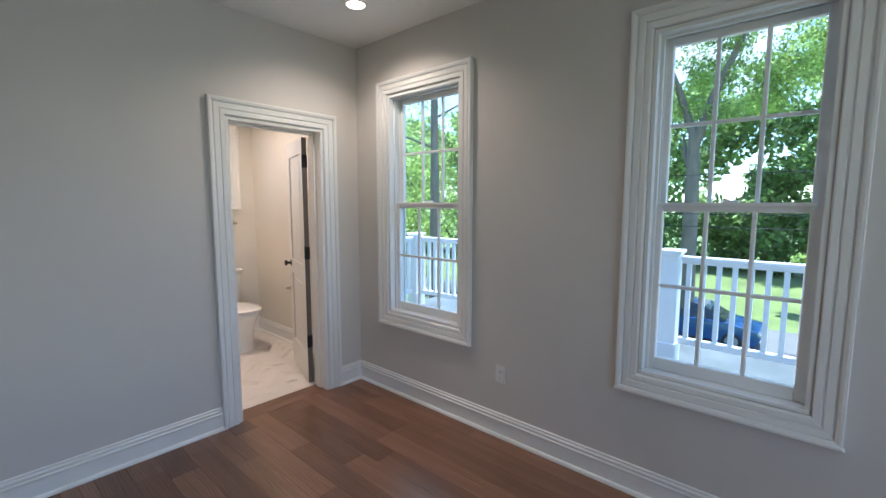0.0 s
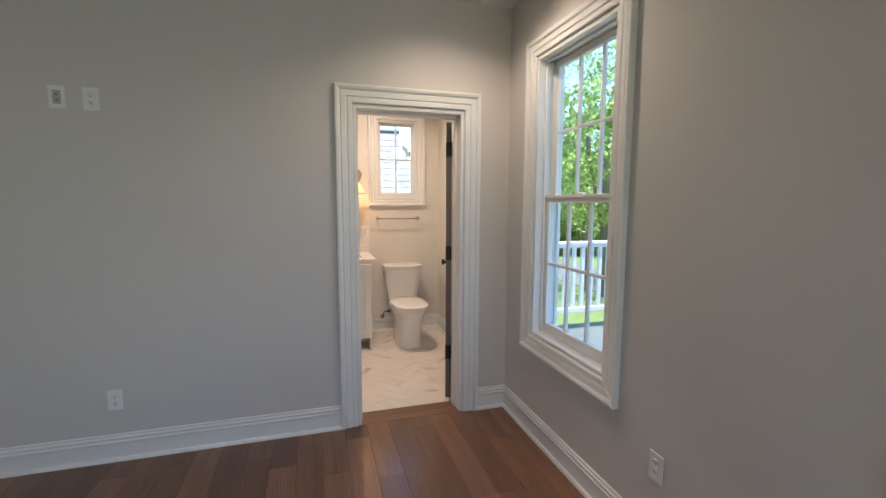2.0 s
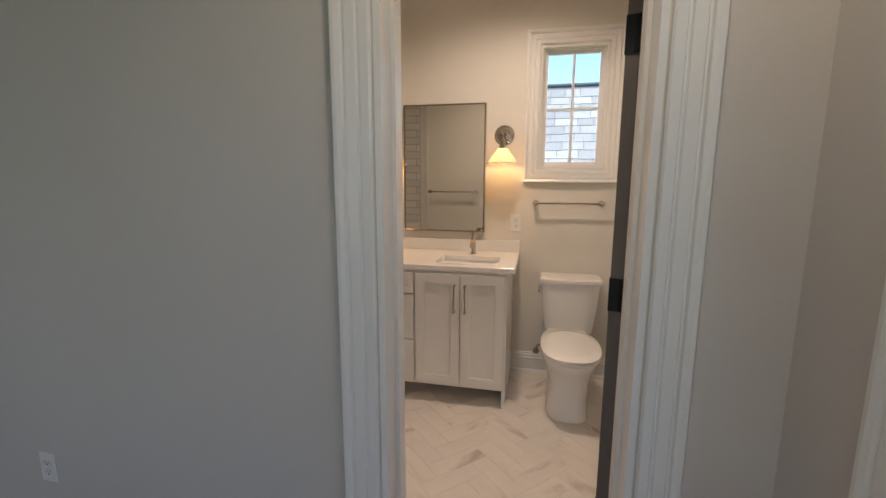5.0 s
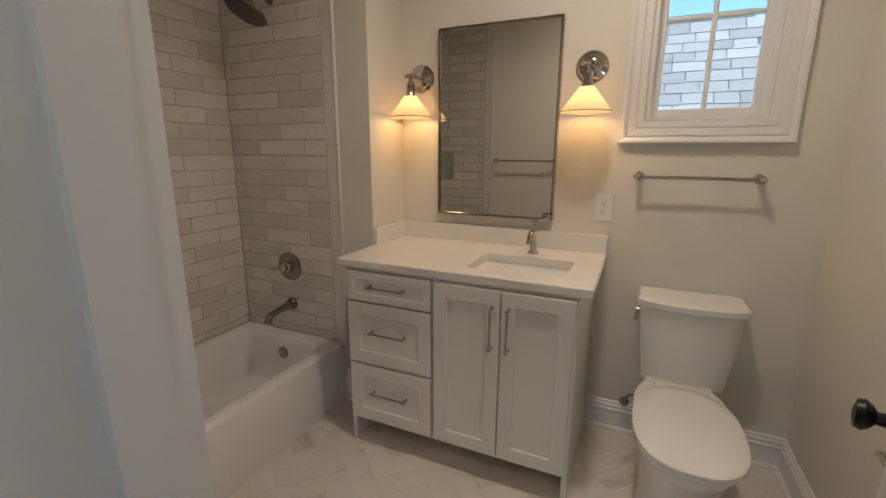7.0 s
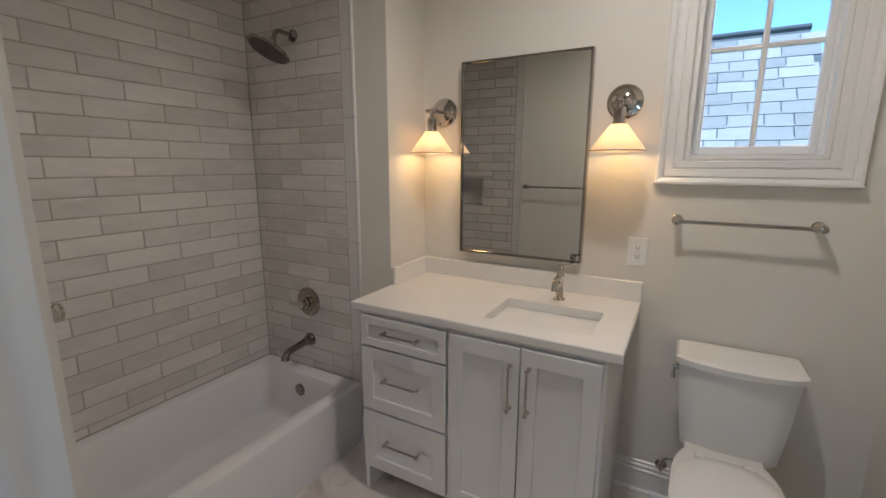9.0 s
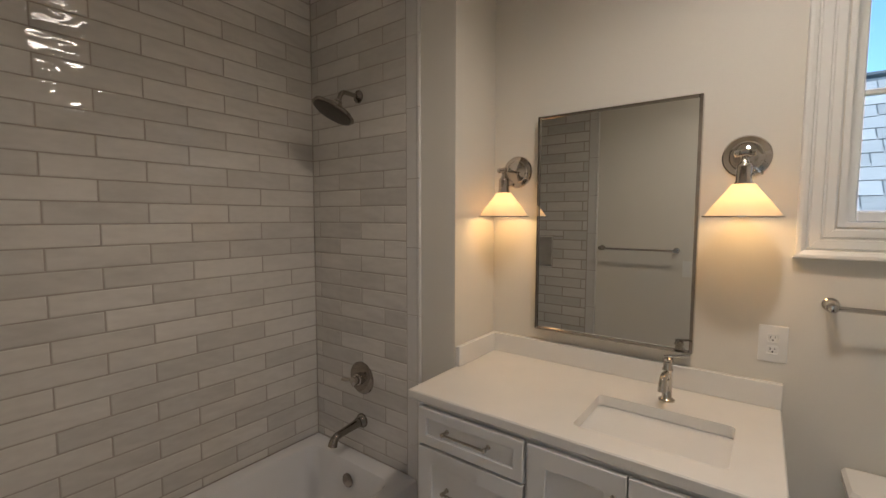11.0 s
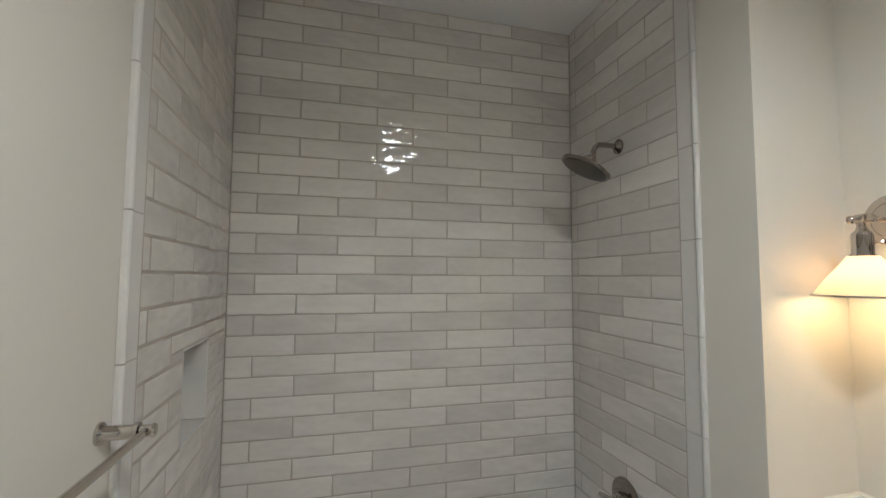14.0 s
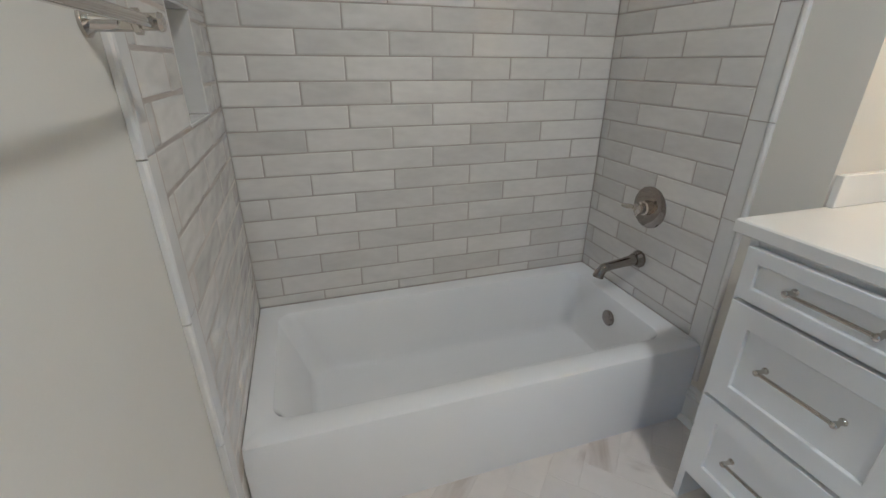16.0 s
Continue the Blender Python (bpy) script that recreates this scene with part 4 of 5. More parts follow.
bm = bmesh.new()
loft(bm, [tank_ring(z, hw, f, 1.998, bo, 0.012) for z, hw, f, bo in ((0.372, 0.145, 1.885, 0.025), (0.38, 0.158, 1.872, 0.03), (0.55, 0.178, 1.86, 0.035), (0.727, 0.192, 1.85, 0.04))])
part("tank", bm, M_PORC, toilet, smooth=45)
bm = bmesh.new()
loft(bm, [tank_ring(z, hw, f, 2.004, bo, 0.012) for z, hw, f, bo in ((0.729, 0.198, 1.843, 0.042), (0.733, 0.203, 1.838, 0.043), (0.757, 0.205, 1.836, 0.043), (0.768, 0.196, 1.846, 0.041), (0.77, 0.15, 1.88, 0.03))])
part("tank_lid", bm, M_PORC, toilet, smooth=35)
bm = bmesh.new()
loft(bm, [oval(TC, 1.8, z, rx, f, b, 3.5) for z, rx, f, b in ((0.395, 0.13, 1.72, 1.95), (0.4, 0.125, 1.72, 1.95), (0.374, 0.1, 1.8, 1.93))][:2] , cap=True)
part("tank_deck", bm, M_PORC, toilet, smooth=40)
bm = turned(bmesh.new(), (TC - 0.172, 1.9, 0.692), (-1, 0, 0), ((0, 0.013), (0.006, 0.013), (0.01, 0.008), (0.022, 0.007)), 16)
tube(bm, [(TC - 0.19, 1.9, 0.697), (TC - 0.192, 1.897, 0.67), (TC - 0.193, 1.893, 0.645)], [0.006, 0.006, 0.008], 10)
part("flush_lever", bm, M_NICKEL, toilet, "nickel trip lever", smooth=45)
bm = tube(bmesh.new(), [(-0.55, 2.002, 0.17), (-0.55, 1.965, 0.17)] + bend((-0.55, 1.96, 0.172), (-0.55, 1.95, 0.235), (-0.53, 1.95, 0.238), 6) + [(-0.49, 1.95, 0.24)] + bend((-0.47, 1.95, 0.245), (-0.43, 1.95, 0.26), (-0.43, 1.94, 0.368), 6), 0.007, 10)
turned(bm, (-0.55, 2.004, 0.17), (0, -1, 0), ((0, 0.024), (0.004, 0.022), (0.007, 0.01)), 16)
part("supply_line", bm, M_DARKNICKEL, toilet, "dark bent water supply line", smooth=50)
part("supply_fitting", turned(bmesh.new(), (-0.505, 1.95, 0.239), (1, 0, 0.05), ((0, 0.011), (0.004, 0.015), (0.034, 0.015), (0.038, 0.01)), 12), M_BLUETAPE, toilet, "blue fitting", smooth=40)


# ---------------------------------------------------------------- towel bars, plates, lamps
def towel_bar(x0, x1, y, out, z, label):
    o = thing("towel_bar", ((x0 + x1) / 2, y, z), label, "towel bar")
    d = Vector((0, out, 0))
    for x in (x0, x1):
        bm = turned(bmesh.new(), (x, y, z), d, ((0.0005, 0.021), (0.005, 0.021), (0.009, 0.016), (0.012, 0.0135), (0.056, 0.0125), (0.058, 0.0165), (0.065, 0.0165), (0.067, 0.011), (0.084, 0.011), (0.087, 0.0125), (0.092, 0.011), (0.094, 0.004)), 20)
        part("bar_post", bm, M_NICKEL, o, smooth=40)
    part("rail", tube(bmesh.new(), [(x0 - 0.012, y + out * 0.077, z), (x1 + 0.012, y + out * 0.077, z)], 0.0078, 12), M_NICKEL, o, smooth=45)
    return o


towel_bar(-0.59, -0.147, BY1, -1, 1.266, "polished nickel towel bar on the wall over the toilet")
towel_bar(-1.802, -1.27, BY0, 1, 1.292, "polished nickel towel bar beside the tile edge")
tp = thing("paper_holder", (BX1, 1.26, 0.6), "polished nickel toilet paper holder on the wall", "paper holder")
bm = turned(bmesh.new(), (BX1, 1.26, 0.6), (-1, 0, 0), ((0.0005, 0.024), (0.005, 0.024), (0.009, 0.015), (0.05, 0.012)), 20)
part("holder_post", bm, M_NICKEL, tp, smooth=40)
part("holder_bar", tube(bmesh.new(), [(BX1 - 0.05, 1.27, 0.6), (BX1 - 0.055, 1.2, 0.6), (BX1 - 0.055, 1.13, 0.605)], 0.0075), M_NICKEL, tp, smooth=45)


def wall_plate(name, c, out, w, h, kind, label, category):
    """A cover plate on a wall that faces out; kind: outlet, blank or low-voltage."""
    c, out = Vector(c), Vector(out)
    side = Vector((-out.y, out.x, 0))
    o = thing(name, c, label, category)

    def slab(bm, du, dv, su, sv, d0, d1, bevel=0.0):
        n0 = len(bm.verts)
        box(bm, -su / 2, su / 2, d0, d1, -sv / 2, sv / 2, bevel, 2)
        bm.verts.ensure_lookup_table()
        m = Matrix((side, out, Vector((0, 0, 1)))).transposed().to_4x4()
        bmesh.ops.transform(bm, matrix=Matrix.Translation(c + side * du + Vector((0, 0, dv))) @ m, verts=bm.verts[n0:])
        return bm

    part("cover", slab(bmesh.new(), 0, 0, w, h, 0.0005, 0.006, 0.003), M_PLATE, o)
    if kind == "outlet":
        for dv in (-0.0195, 0.0195):
            f = part("receptacle", slab(bmesh.new(), 0, dv, 0.031, 0.027, 0.004, 0.0075, 0.006), M_PLATE, o)
            bm = bmesh.new()
            slab(bm, -0.006, dv + 0.003, 0.0022, 0.008, 0.006, 0.0079), slab(bm, 0.006, dv + 0.003, 0.0022, 0.006, 0.006, 0.0079), slab(bm, 0, dv - 0.0065, 0.005, 0.005, 0.006, 0.0079)
            part("slot", bm, M_SLOT, f, "dark socket slots")
    elif kind == "switch":
        for du in (-0.023, 0.023):
            part("rocker", slab(bmesh.new(), du, 0, 0.033, 0.066, 0.004, 0.0095, 0.002), M_PLATE, o)
    else:
        part("insert", slab(bmesh.new(), 0, 0, 0.034, 0.067, 0.004, 0.008, 0.001), M_PLATEGREY if kind == "grey" else M_PLATE, o)
        for dv in (-0.015, 0.012):
            part("jack", slab(bmesh.new(), 0, dv, 0.009, 0.007, 0.006, 0.0085), M_SLOT, o)
    return o


wall_plate("power_outlet", (-2.333, 0, 0.35), (0, -1, 0), 0.072, 0.116, "outlet", "white duplex power outlet low on the wall", "outlet")
wall_plate("media_plate", (-2.475, 0, 1.969), (0, -1, 0), 0.072, 0.116, "grey", "white wall plate with a grey insert high on the wall", "wall plate")
wall_plate("power_outlet", (-2.33, 0, 1.968), (0, -1, 0), 0.072, 0.116, "outlet", "white duplex power outlet high on the wall", "outlet")
wall_plate("power_outlet", (WX, -1.418, 0.41), (-1, 0, 0), 0.072, 0.116, "outlet", "white duplex power outlet between the windows", "outlet")
wall_plate("power_outlet", (-0.725, BY1, 1.118), (0, -1, 0), 0.078, 0.122, "outlet", "white duplex power outlet beside the mirror", "outlet")
wall_plate("light_switch", (-1.17, BY0, 1.16), (0, 1, 0), 0.116, 0.116, "switch", "white double rocker switch beside the doorway", "switch")


def recessed(x, y, z, label):
    o = thing("recessed_light", (x, y, z), label, "ceiling light")
    bm = loft(bmesh.new(), [circle((x, y, z + h), (0, 0, 1), r, 32) for h, r in ((-0.0005, 0.078), (-0.006, 0.075), (-0.008, 0.06), (-0.003, 0.055), (-0.0005, 0.055))], cap=False)
    part("trim_ring", bm, M_TRIM, o, smooth=40)
    part("lens", turned(bmesh.new(), (x, y, z - 0.004), (0, 0, 1), ((0, 0.055), (0.003, 0.0555)), 32), M_LED, o, "glowing lens")


recessed(-0.45, -0.63, CEIL, "lit round recessed ceiling light in a white ring")
recessed(-0.76, 1.1, BCEIL, "lit round recessed ceiling light in a white ring")


# ---------------------------------------------------------------- porch
PZ = -0.15
porch_floor = solid("porch_floor", B(0.171, 3.4, -7.0, 2.12, PZ - 0.12, PZ), M_PORCHFLOOR, "pale grey porch floor in sun", "porch floor", kind="structure")
porch_skirt = solid("porch_skirt", B(0.3, 3.3, -6.9, 2.06, -1.6, PZ - 0.121), M_SIDING, "plain white porch base", "porch base", kind="structure")


def railing(name, p0, p1, label):
    """A white porch railing between two points, with each baluster a part."""
    p0, p1 = Vector(p0), Vector(p1)
    o = thing(name, ((p0 + p1) / 2 + Vector((0, 0, PZ))), label, "railing", "porch railings")
    L, d = (p1 - p0).length, (p1 - p0).normalized()
    side = Vector((-d.y, d.x, 0))
    m = Matrix((d, side, Vector((0, 0, 1)))).transposed().to_4x4()

    def beam(name_, a, b, w, z0, z1, bevel=0.006):
        bm = box(bmesh.new(), a, b, -w / 2, w / 2, z0, z1, bevel, 1)
        bmesh.ops.transform(bm, matrix=Matrix.Translation(p0) @ m, verts=bm.verts)
        return part(name_, bm, M_PORCHPAINT, o)

    beam("top_rail", 0, L, 0.09, 0.925, 0.963)
    beam("sub_rail", 0, L, 0.04, 0.885, 0.9245)
    beam("bottom_rail", 0, L, 0.06, 0.06, 0.125)
    n = int(L / 0.122)
    me = link_mesh("baluster", box(bmesh.new(), -0.021, 0.021, -0.021, 0.021, 0.1255, 0.8845), M_PORCHPAINT)
    for i in range(n):
        ob = shared("baluster", me, o, p0 + d * (i + 0.5) * L / n)
        ob.location.z = -PZ
    return o


def porch_post(x, y):
    o = thing("porch_post", (x, y, PZ), "square white porch post with a cap and base", "post", "porch posts")
    h = 0.082
    part("shaft", B(x - h, x + h, y - h, y + h, PZ, 0.985, 0.004, 1), M_PORCHPAINT, o)
    part("base_wrap", B(x - h - 0.018, x + h + 0.018, y - h - 0.018, y + h + 0.018, PZ + 0.0005, 0.06, 0.008, 1), M_PORCHPAINT, o)
    bm = box(bmesh.new(), x - h - 0.012, x + h + 0.012, y - h - 0.012, y + h + 0.012, 0.96, 0.985, 0.004, 1)
    box(bm, x - h - 0.028, x + h + 0.028, y - h - 0.028, y + h + 0.028, 0.9855, 1.02, 0.01, 2)
    part("cap", bm, M_PORCHPAINT, o)


RX, RY = 2.65, 1.95
for y in (-6.2, -4.0, -1.75, RY):
    porch_post(RX, y)
railing("porch_railing", (RX, -6.1, 0), (RX, -4.1, 0), "white wooden porch railing with square balusters")
railing("porch_railing", (RX, -3.9, 0), (RX, -1.85, 0), "white wooden porch railing with square balusters")
railing("porch_railing", (RX, -1.65, 0), (RX, RY - 0.1, 0), "white wooden porch railing with square balusters")
railing("porch_railing", (0.28, RY, 0), (RX - 0.1, RY, 0), "white wooden porch railing at the porch end")

# ---------------------------------------------------------------- land, road, car
def land(x):
    s = min(max((x - 4.0) / 9.0, 0.0), 1.0)
    return -0.62 - 3.08 * s * s * (3 - 2 * s)


u = np.linspace(-1, 1, 97)
xs = np.sign(u) * np.abs(u) ** 2.3 * 420
bm = bmesh.new()
grid = [[bm.verts.new((x, y, land(x))) for y in xs] for x in xs]
for i in range(96):
    for j in range(96):
        bm.faces.new((grid[i][j], grid[i + 1][j], grid[i + 1][j + 1], grid[i][j + 1]))
ground = solid("ground", bm, M_GRASS, "sunny green lawn that falls towards the road", "lawn", kind="structure", smooth=179)
road = solid("road", B(14.2, 19.6, -120, 120, -3.9, -3.66), M_ASPHALT, "pale sunlit asphalt road", "road", kind="structure")


def car(x, y, z, label):
    """A hatchback that points to -y."""
    o = thing("parked_car", (x, y, z), label, "car")
    side = ((-2.15, 0.42), (-2.2, 0.6), (-2.1, 0.78), (-1.2, 0.95), (1.95, 0.98), (2.15, 0.9), (2.2, 0.5), (2.1, 0.3), (-2.05, 0.28))
    rings = [[(x + dx, y + a * k, z + b + (0.02 if abs(dx) < 0.8 else 0)) for a, b in side] for dx, k in ((-0.9, 0.95), (-0.86, 0.99), (-0.7, 1.0), (0.7, 1.0), (0.86, 0.99), (0.9, 0.95))]
    part("body", loft(bmesh.new(), rings), M_CARBLUE, o, smooth=40)
    top = ((-1.15, 0.96), (-0.45, 1.42), (0.2, 1.5), (1.3, 1.45), (1.95, 0.98))
    part("roof", loft(bmesh.new(), [[(x + dx, y + a, z + b - d) for a, b in ((-0.5, 1.4), (0.2, 1.5), (1.3, 1.45), (1.3, 1.4), (0.2, 1.44), (-0.5, 1.36))] for dx, d in ((-0.6, 0.03), (-0.5, 0), (0.5, 0), (0.6, 0.03))]), M_CARBLUE, o, smooth=40)
    part("cabin_glass", loft(bmesh.new(), [[(x + sx * w, y + a, z + b * f + 0.98 * (1 - f)) for (a, b), w in zip(top, (0.78, 0.64, 0.6, 0.62, 0.76))] for sx, f in ((-1, 0.985), (1, 0.985))]), M_CARGLASS, o)
    for dy in (-1.35, 1.3):
        for sx in (-1, 1):
            wx = x + sx * 0.8
            w = part("wheel", turned(bmesh.new(), (wx - 0.1 * sx, y + dy, z + 0.32), (sx, 0, 0), ((0, 0.29), (0.02, 0.32), (0.19, 0.32), (0.21, 0.29), (0.215, 0.22)), 24), M_RUBBER, o, smooth=40)
            part("rim", turned(bmesh.new(), (wx + 0.1 * sx, y + dy, z + 0.32), (sx, 0, 0), ((0, 0.21), (0.02, 0.2), (0.022, 0.05)), 16), M_LAMPLENS, w, "silver wheel rim", smooth=40)
    for sx in (-1, 1):
        part("headlight", B(x + sx * 0.72 - 0.16, x + sx * 0.72 + 0.16, y - 2.17, y - 1.95, z + 0.6, z + 0.76, 0.04), M_LAMPLENS, o, "clear headlight", smooth=40)
    return o


car(16.4, 0.55, -3.66, "dark blue car parked at the roadside")

far_house = thing("house", (34, -5.6, -3.7), "low pale-roofed house across the road", "house")
part("wall", B(31, 38, -9.5, -3.4, -3.7, -1.4), M_SIDING, far_house)
bm = bmesh.new()
loft(bm, [[(30.6, y, -1.4), (34.5, y, 0.1), (38.4, y, -1.4)] for y in (-9.8, -3.1)])
part("roof", bm, M_FARROOF, far_house)

for k, (z0, x) in enumerate(((1.15, 13.5), (0.75, 13.5), (2.4, 13.8))):
    pts = [(x, -60 + 120 * i / 24, z0 + 0.9 * ((i - 12) / 12) ** 2) for i in range(25)]
    solid("overhead_cable", tube(bmesh.new(), pts, 0.013, 6), M_WIRE, "thin black overhead cable along the road", "cable", "overhead cables")


# ---------------------------------------------------------------- trees
def leaf_mesh(name, material, centres, radii, count, size, seed):
    """Many small leaf blades scattered through clumps; one mesh."""
    rng = np.random.default_rng(seed)
    centres, radii = np.array(centres, float), np.array(radii, float)
    w = radii ** 2
    pick = rng.choice(len(centres), count, p=w / w.sum())
    d = rng.normal(size=(count, 3))
    d /= np.linalg.norm(d, axis=1)[:, None]
    p = centres[pick] + d * (radii[pick] * rng.uniform(0.35, 1.0, count) ** 0.6)[:, None] * (1.0, 1.0, 0.75)
    a = rng.normal(size=(count, 3))
    a /= np.linalg.norm(a, axis=1)[:, None]
    b = np.cross(a, rng.normal(size=(count, 3)))
    b /= np.linalg.norm(b, axis=1)[:, None]
    s = size * rng.uniform(0.6, 1.35, count)[:, None]
    v = np.concatenate([p - a * s, p - b * s * 0.45, p + a * s, p + b * s * 0.45], 1).reshape(-1, 3)
    f = np.arange(count * 4).reshape(-1, 4)
    me = bpy.data.meshes.new(name)
    me.from_pydata(v.tolist(), [], f.tolist())
    me.materials.append(material)
    return me


def tree(x, y, z, limbs, crowns, count, size, seed, label, trunk_label=""):
    """limbs: rows of (points, radii) relative to the foot; crowns: (dx, dy, dz, r)."""
    o = thing("tree", (x, y, z), label, "tree")
    foot = Vector((x, y, z))
    for i, (pts, radii) in enumerate(limbs):
        part("trunk" if i == 0 else "limb", tube(bmesh.new(), [foot + Vector(p) for p in pts], radii, 10), M_BARK, o, smooth=60)
    rng = random.Random(seed)
    cs, rs = [], []
    for dx, dy, dz, r in crowns:
        for _ in range(9):
            v = Vector((rng.gauss(0, 1), rng.gauss(0, 1), rng.gauss(0, 0.8))).normalized() * r * rng.uniform(0.3, 0.95)
            cs.append((dx + v.x, dy + v.y, dz + v.z)), rs.append(r * rng.uniform(0.3, 0.55))
    crown = new("crown", leaf_mesh("crown", M_LEAF, cs, rs, count, size, seed))
    crown.parent = o
    crown["label"] = "open green crown of small leaves"
    return o


tree(16.0, 0.8, -3.7, (((( 0, 0, 0), (0.02, 0.0, 2.5), (0.05, 0.02, 5.5), (0.05, 0.06, 7.7)), (0.36, 0.28, 0.25, 0.2)),
                       (((0.05, 0.05, 7.6), (0.1, 0.6, 9.2), (0.0, 1.15, 10.6), (0.2, 1.7, 12.5)), (0.17, 0.13, 0.1, 0.04)),
                       (((0.05, 0.05, 7.2), (0.0, -0.5, 9.0), (0.1, -1.2, 10.8), (0.0, -1.9, 13.0)), (0.18, 0.14, 0.1, 0.04)),
                       (((0.05, 0.05, 6.3), (0.2, 0.35, 7.0), (0.4, 0.5, 7.8)), (0.13, 0.1, 0.03))),
     ((0.8, 0.9, 9.2, 1.5), (0.8, -1.6, 9.0, 1.6), (0.6, 2.4, 9.8, 1.7), (0.5, -0.3, 10.4, 1.7), (0.7, -3.0, 9.2, 1.5), (0.5, 3.2, 11.5, 2.3), (0.0, 0.4, 12.5, 2.4), (0.3, -2.2, 11.8, 2.3), (1.0, -4.0, 10.2, 2.0), (0.5, 4.3, 9.3, 1.8), (0.5, 1.5, 15.0, 2.6), (0.4, -1.6, 15.0, 2.6)), 46000, 0.07, 3, "tall broad-leaved tree with a forked trunk")
tree(6.6, 5.15, land(6.6), ((((0, 0, 0), (0.02, 0.02, 3.0), (0.0, 0.05, 8.5)), (0.17, 0.13, 0.06)),
                            (((0, 0, 4.2), (-0.7, 0.5, 4.5), (-1.5, 0.9, 4.4)), (0.035, 0.025, 0.008)), (((0, 0, 5.0), (0.7, -0.5, 5.5), (1.4, -0.8, 5.6)), (0.035, 0.025, 0.008)),
                            (((0, 0, 5.6), (-0.6, -0.6, 6.2), (-1.3, -0.9, 6.9)), (0.03, 0.02, 0.006)), (((0, 0, 3.7), (0.6, 0.6, 3.9), (1.3, 1.2, 3.7)), (0.03, 0.02, 0.006))),
     ((0.2, 0.3, 8.6, 1.6), (-1.3, 0.9, 4.6, 0.6)), 1600, 0.1, 5, "slender tree with sparse bare branches")
tree(23.5, -2.6, -3.7, ((((0, 0, 0), (0.0, 0.05, 1.0), (0.03, 0.0, 2.2)), (0.06, 0.05, 0.03)),), ((0, 0, 2.5, 0.9),), 900, 0.12, 8, "young lawn tree with a thin trunk")
for k, (x, y, h) in enumerate(((9.5, 11.5, 9.5), (5.2, 13.5, 4.4), (12.5, 17.0, 13.0), (17.0, 12.5, 12.0), (2.0, 17.5, 4.6), (9.0, 20.0, 10.0), (20.0, 20.0, 10.0))):
    zf = land(x)
    tree(x, y, zf, ((((0, 0, 0), (0.05, 0.0, h * 0.4), (0.0, 0.1, h * 0.8)), (0.22, 0.17, 0.08)), (((0.03, 0, h * 0.35), (0.8, 0.5, h * 0.55), (1.6, 0.7, h * 0.7)), (0.1, 0.07, 0.03)), (((0.03, 0, h * 0.3), (-0.8, -0.4, h * 0.5), (-1.5, -0.8, h * 0.66)), (0.1, 0.07, 0.03))),
         ((0, 0, h * 0.8, h * 0.3), (h * 0.2, 0.5, h * 0.55, h * 0.26), (-h * 0.2, -0.4, h * 0.52, h * 0.26), (0.2, -h * 0.18, h * 0.35, h * 0.2)), 7000, 0.11, 20 + k, "leafy green garden tree in sun")

rng = random.Random(11)
cs, rs = [], []
for i in range(560):
    t = rng.uniform(-1, 1)
    x, y = 38 + rng.uniform(-2.5, 5) - 14 * max(0, t - 0.25), -2 + t * 46
    top = 11.5 + 2.5 * noise.noise((t * 6, 1.3, 0)) + rng.uniform(-1, 1.5)
    cs.append((x, y, -3.7 + rng.uniform(0.0, 1.0) ** 1.15 * (top + 3.7))), rs.append(rng.uniform(1.0, 2.4))
for i in range(220):
    x, y = rng.uniform(-14, 32), 36 + rng.uniform(-3, 4)
    cs.append((x, y, land(x) + rng.uniform(0.0, 1.0) * ((10.5 if x > 10 else 5.5) + 2.5 * noise.noise((x * 0.15, 4.1, 0))))), rs.append(rng.uniform(1.2, 2.6))
wood = new("woodland", leaf_mesh("woodland", M_LEAFFAR, cs, rs, 210000, 0.29, 12))
tagged(wood, "dense green woodland edge behind the lawn", "woodland", kind="stuff")

# ---------------------------------------------------------------- neighbouring roof outside the bathroom window
wing = thing("house_wing", (-1.8, 5.5, -0.7), "lower wing of the house with a pale shingle roof", "house")
RY0, RZ0, RY1, RZ1 = 4.1, 1.35, 5.5, 2.75
XE, XT = 0.62, 0.3
part("wall", B(-5.4, XE - 0.1, 4.3, 6.7, -0.7, 1.4), M_SIDING, wing)
bm = bmesh.new()
xa, xb, xt = -5.6, XE, XT
vs = [bm.verts.new(p) for p in ((xa, RY0, RZ0), (xb, RY0, RZ0), (xt, RY1, RZ1), (xa, RY1, RZ1), (xa, 6.9, RZ0), (xb, 6.9, RZ0))]
for f in ((0, 1, 2, 3), (3, 2, 5, 4), (1, 5, 2), (0, 3, 4), (0, 4, 5, 1)):
    bm.faces.new([vs[i] for i in f])
wing_roof = part("roof", bm, M_ROOFDARK, wing)
part("ridge_cap", tube(bmesh.new(), [(xa, RY1, RZ1 + 0.006), (xt + 0.02, RY1, RZ1 + 0.006)], 0.032, 8), M_ROOFDARK, wing, "dark ridge cap")
rng = random.Random(4)
slope = Vector((0, RY1 - RY0, RZ1 - RZ0))
LS = slope.length
sd = slope / LS
nrm = Vector((0, -sd.z, sd.y))
exposure_ = 0.155
kinds = []
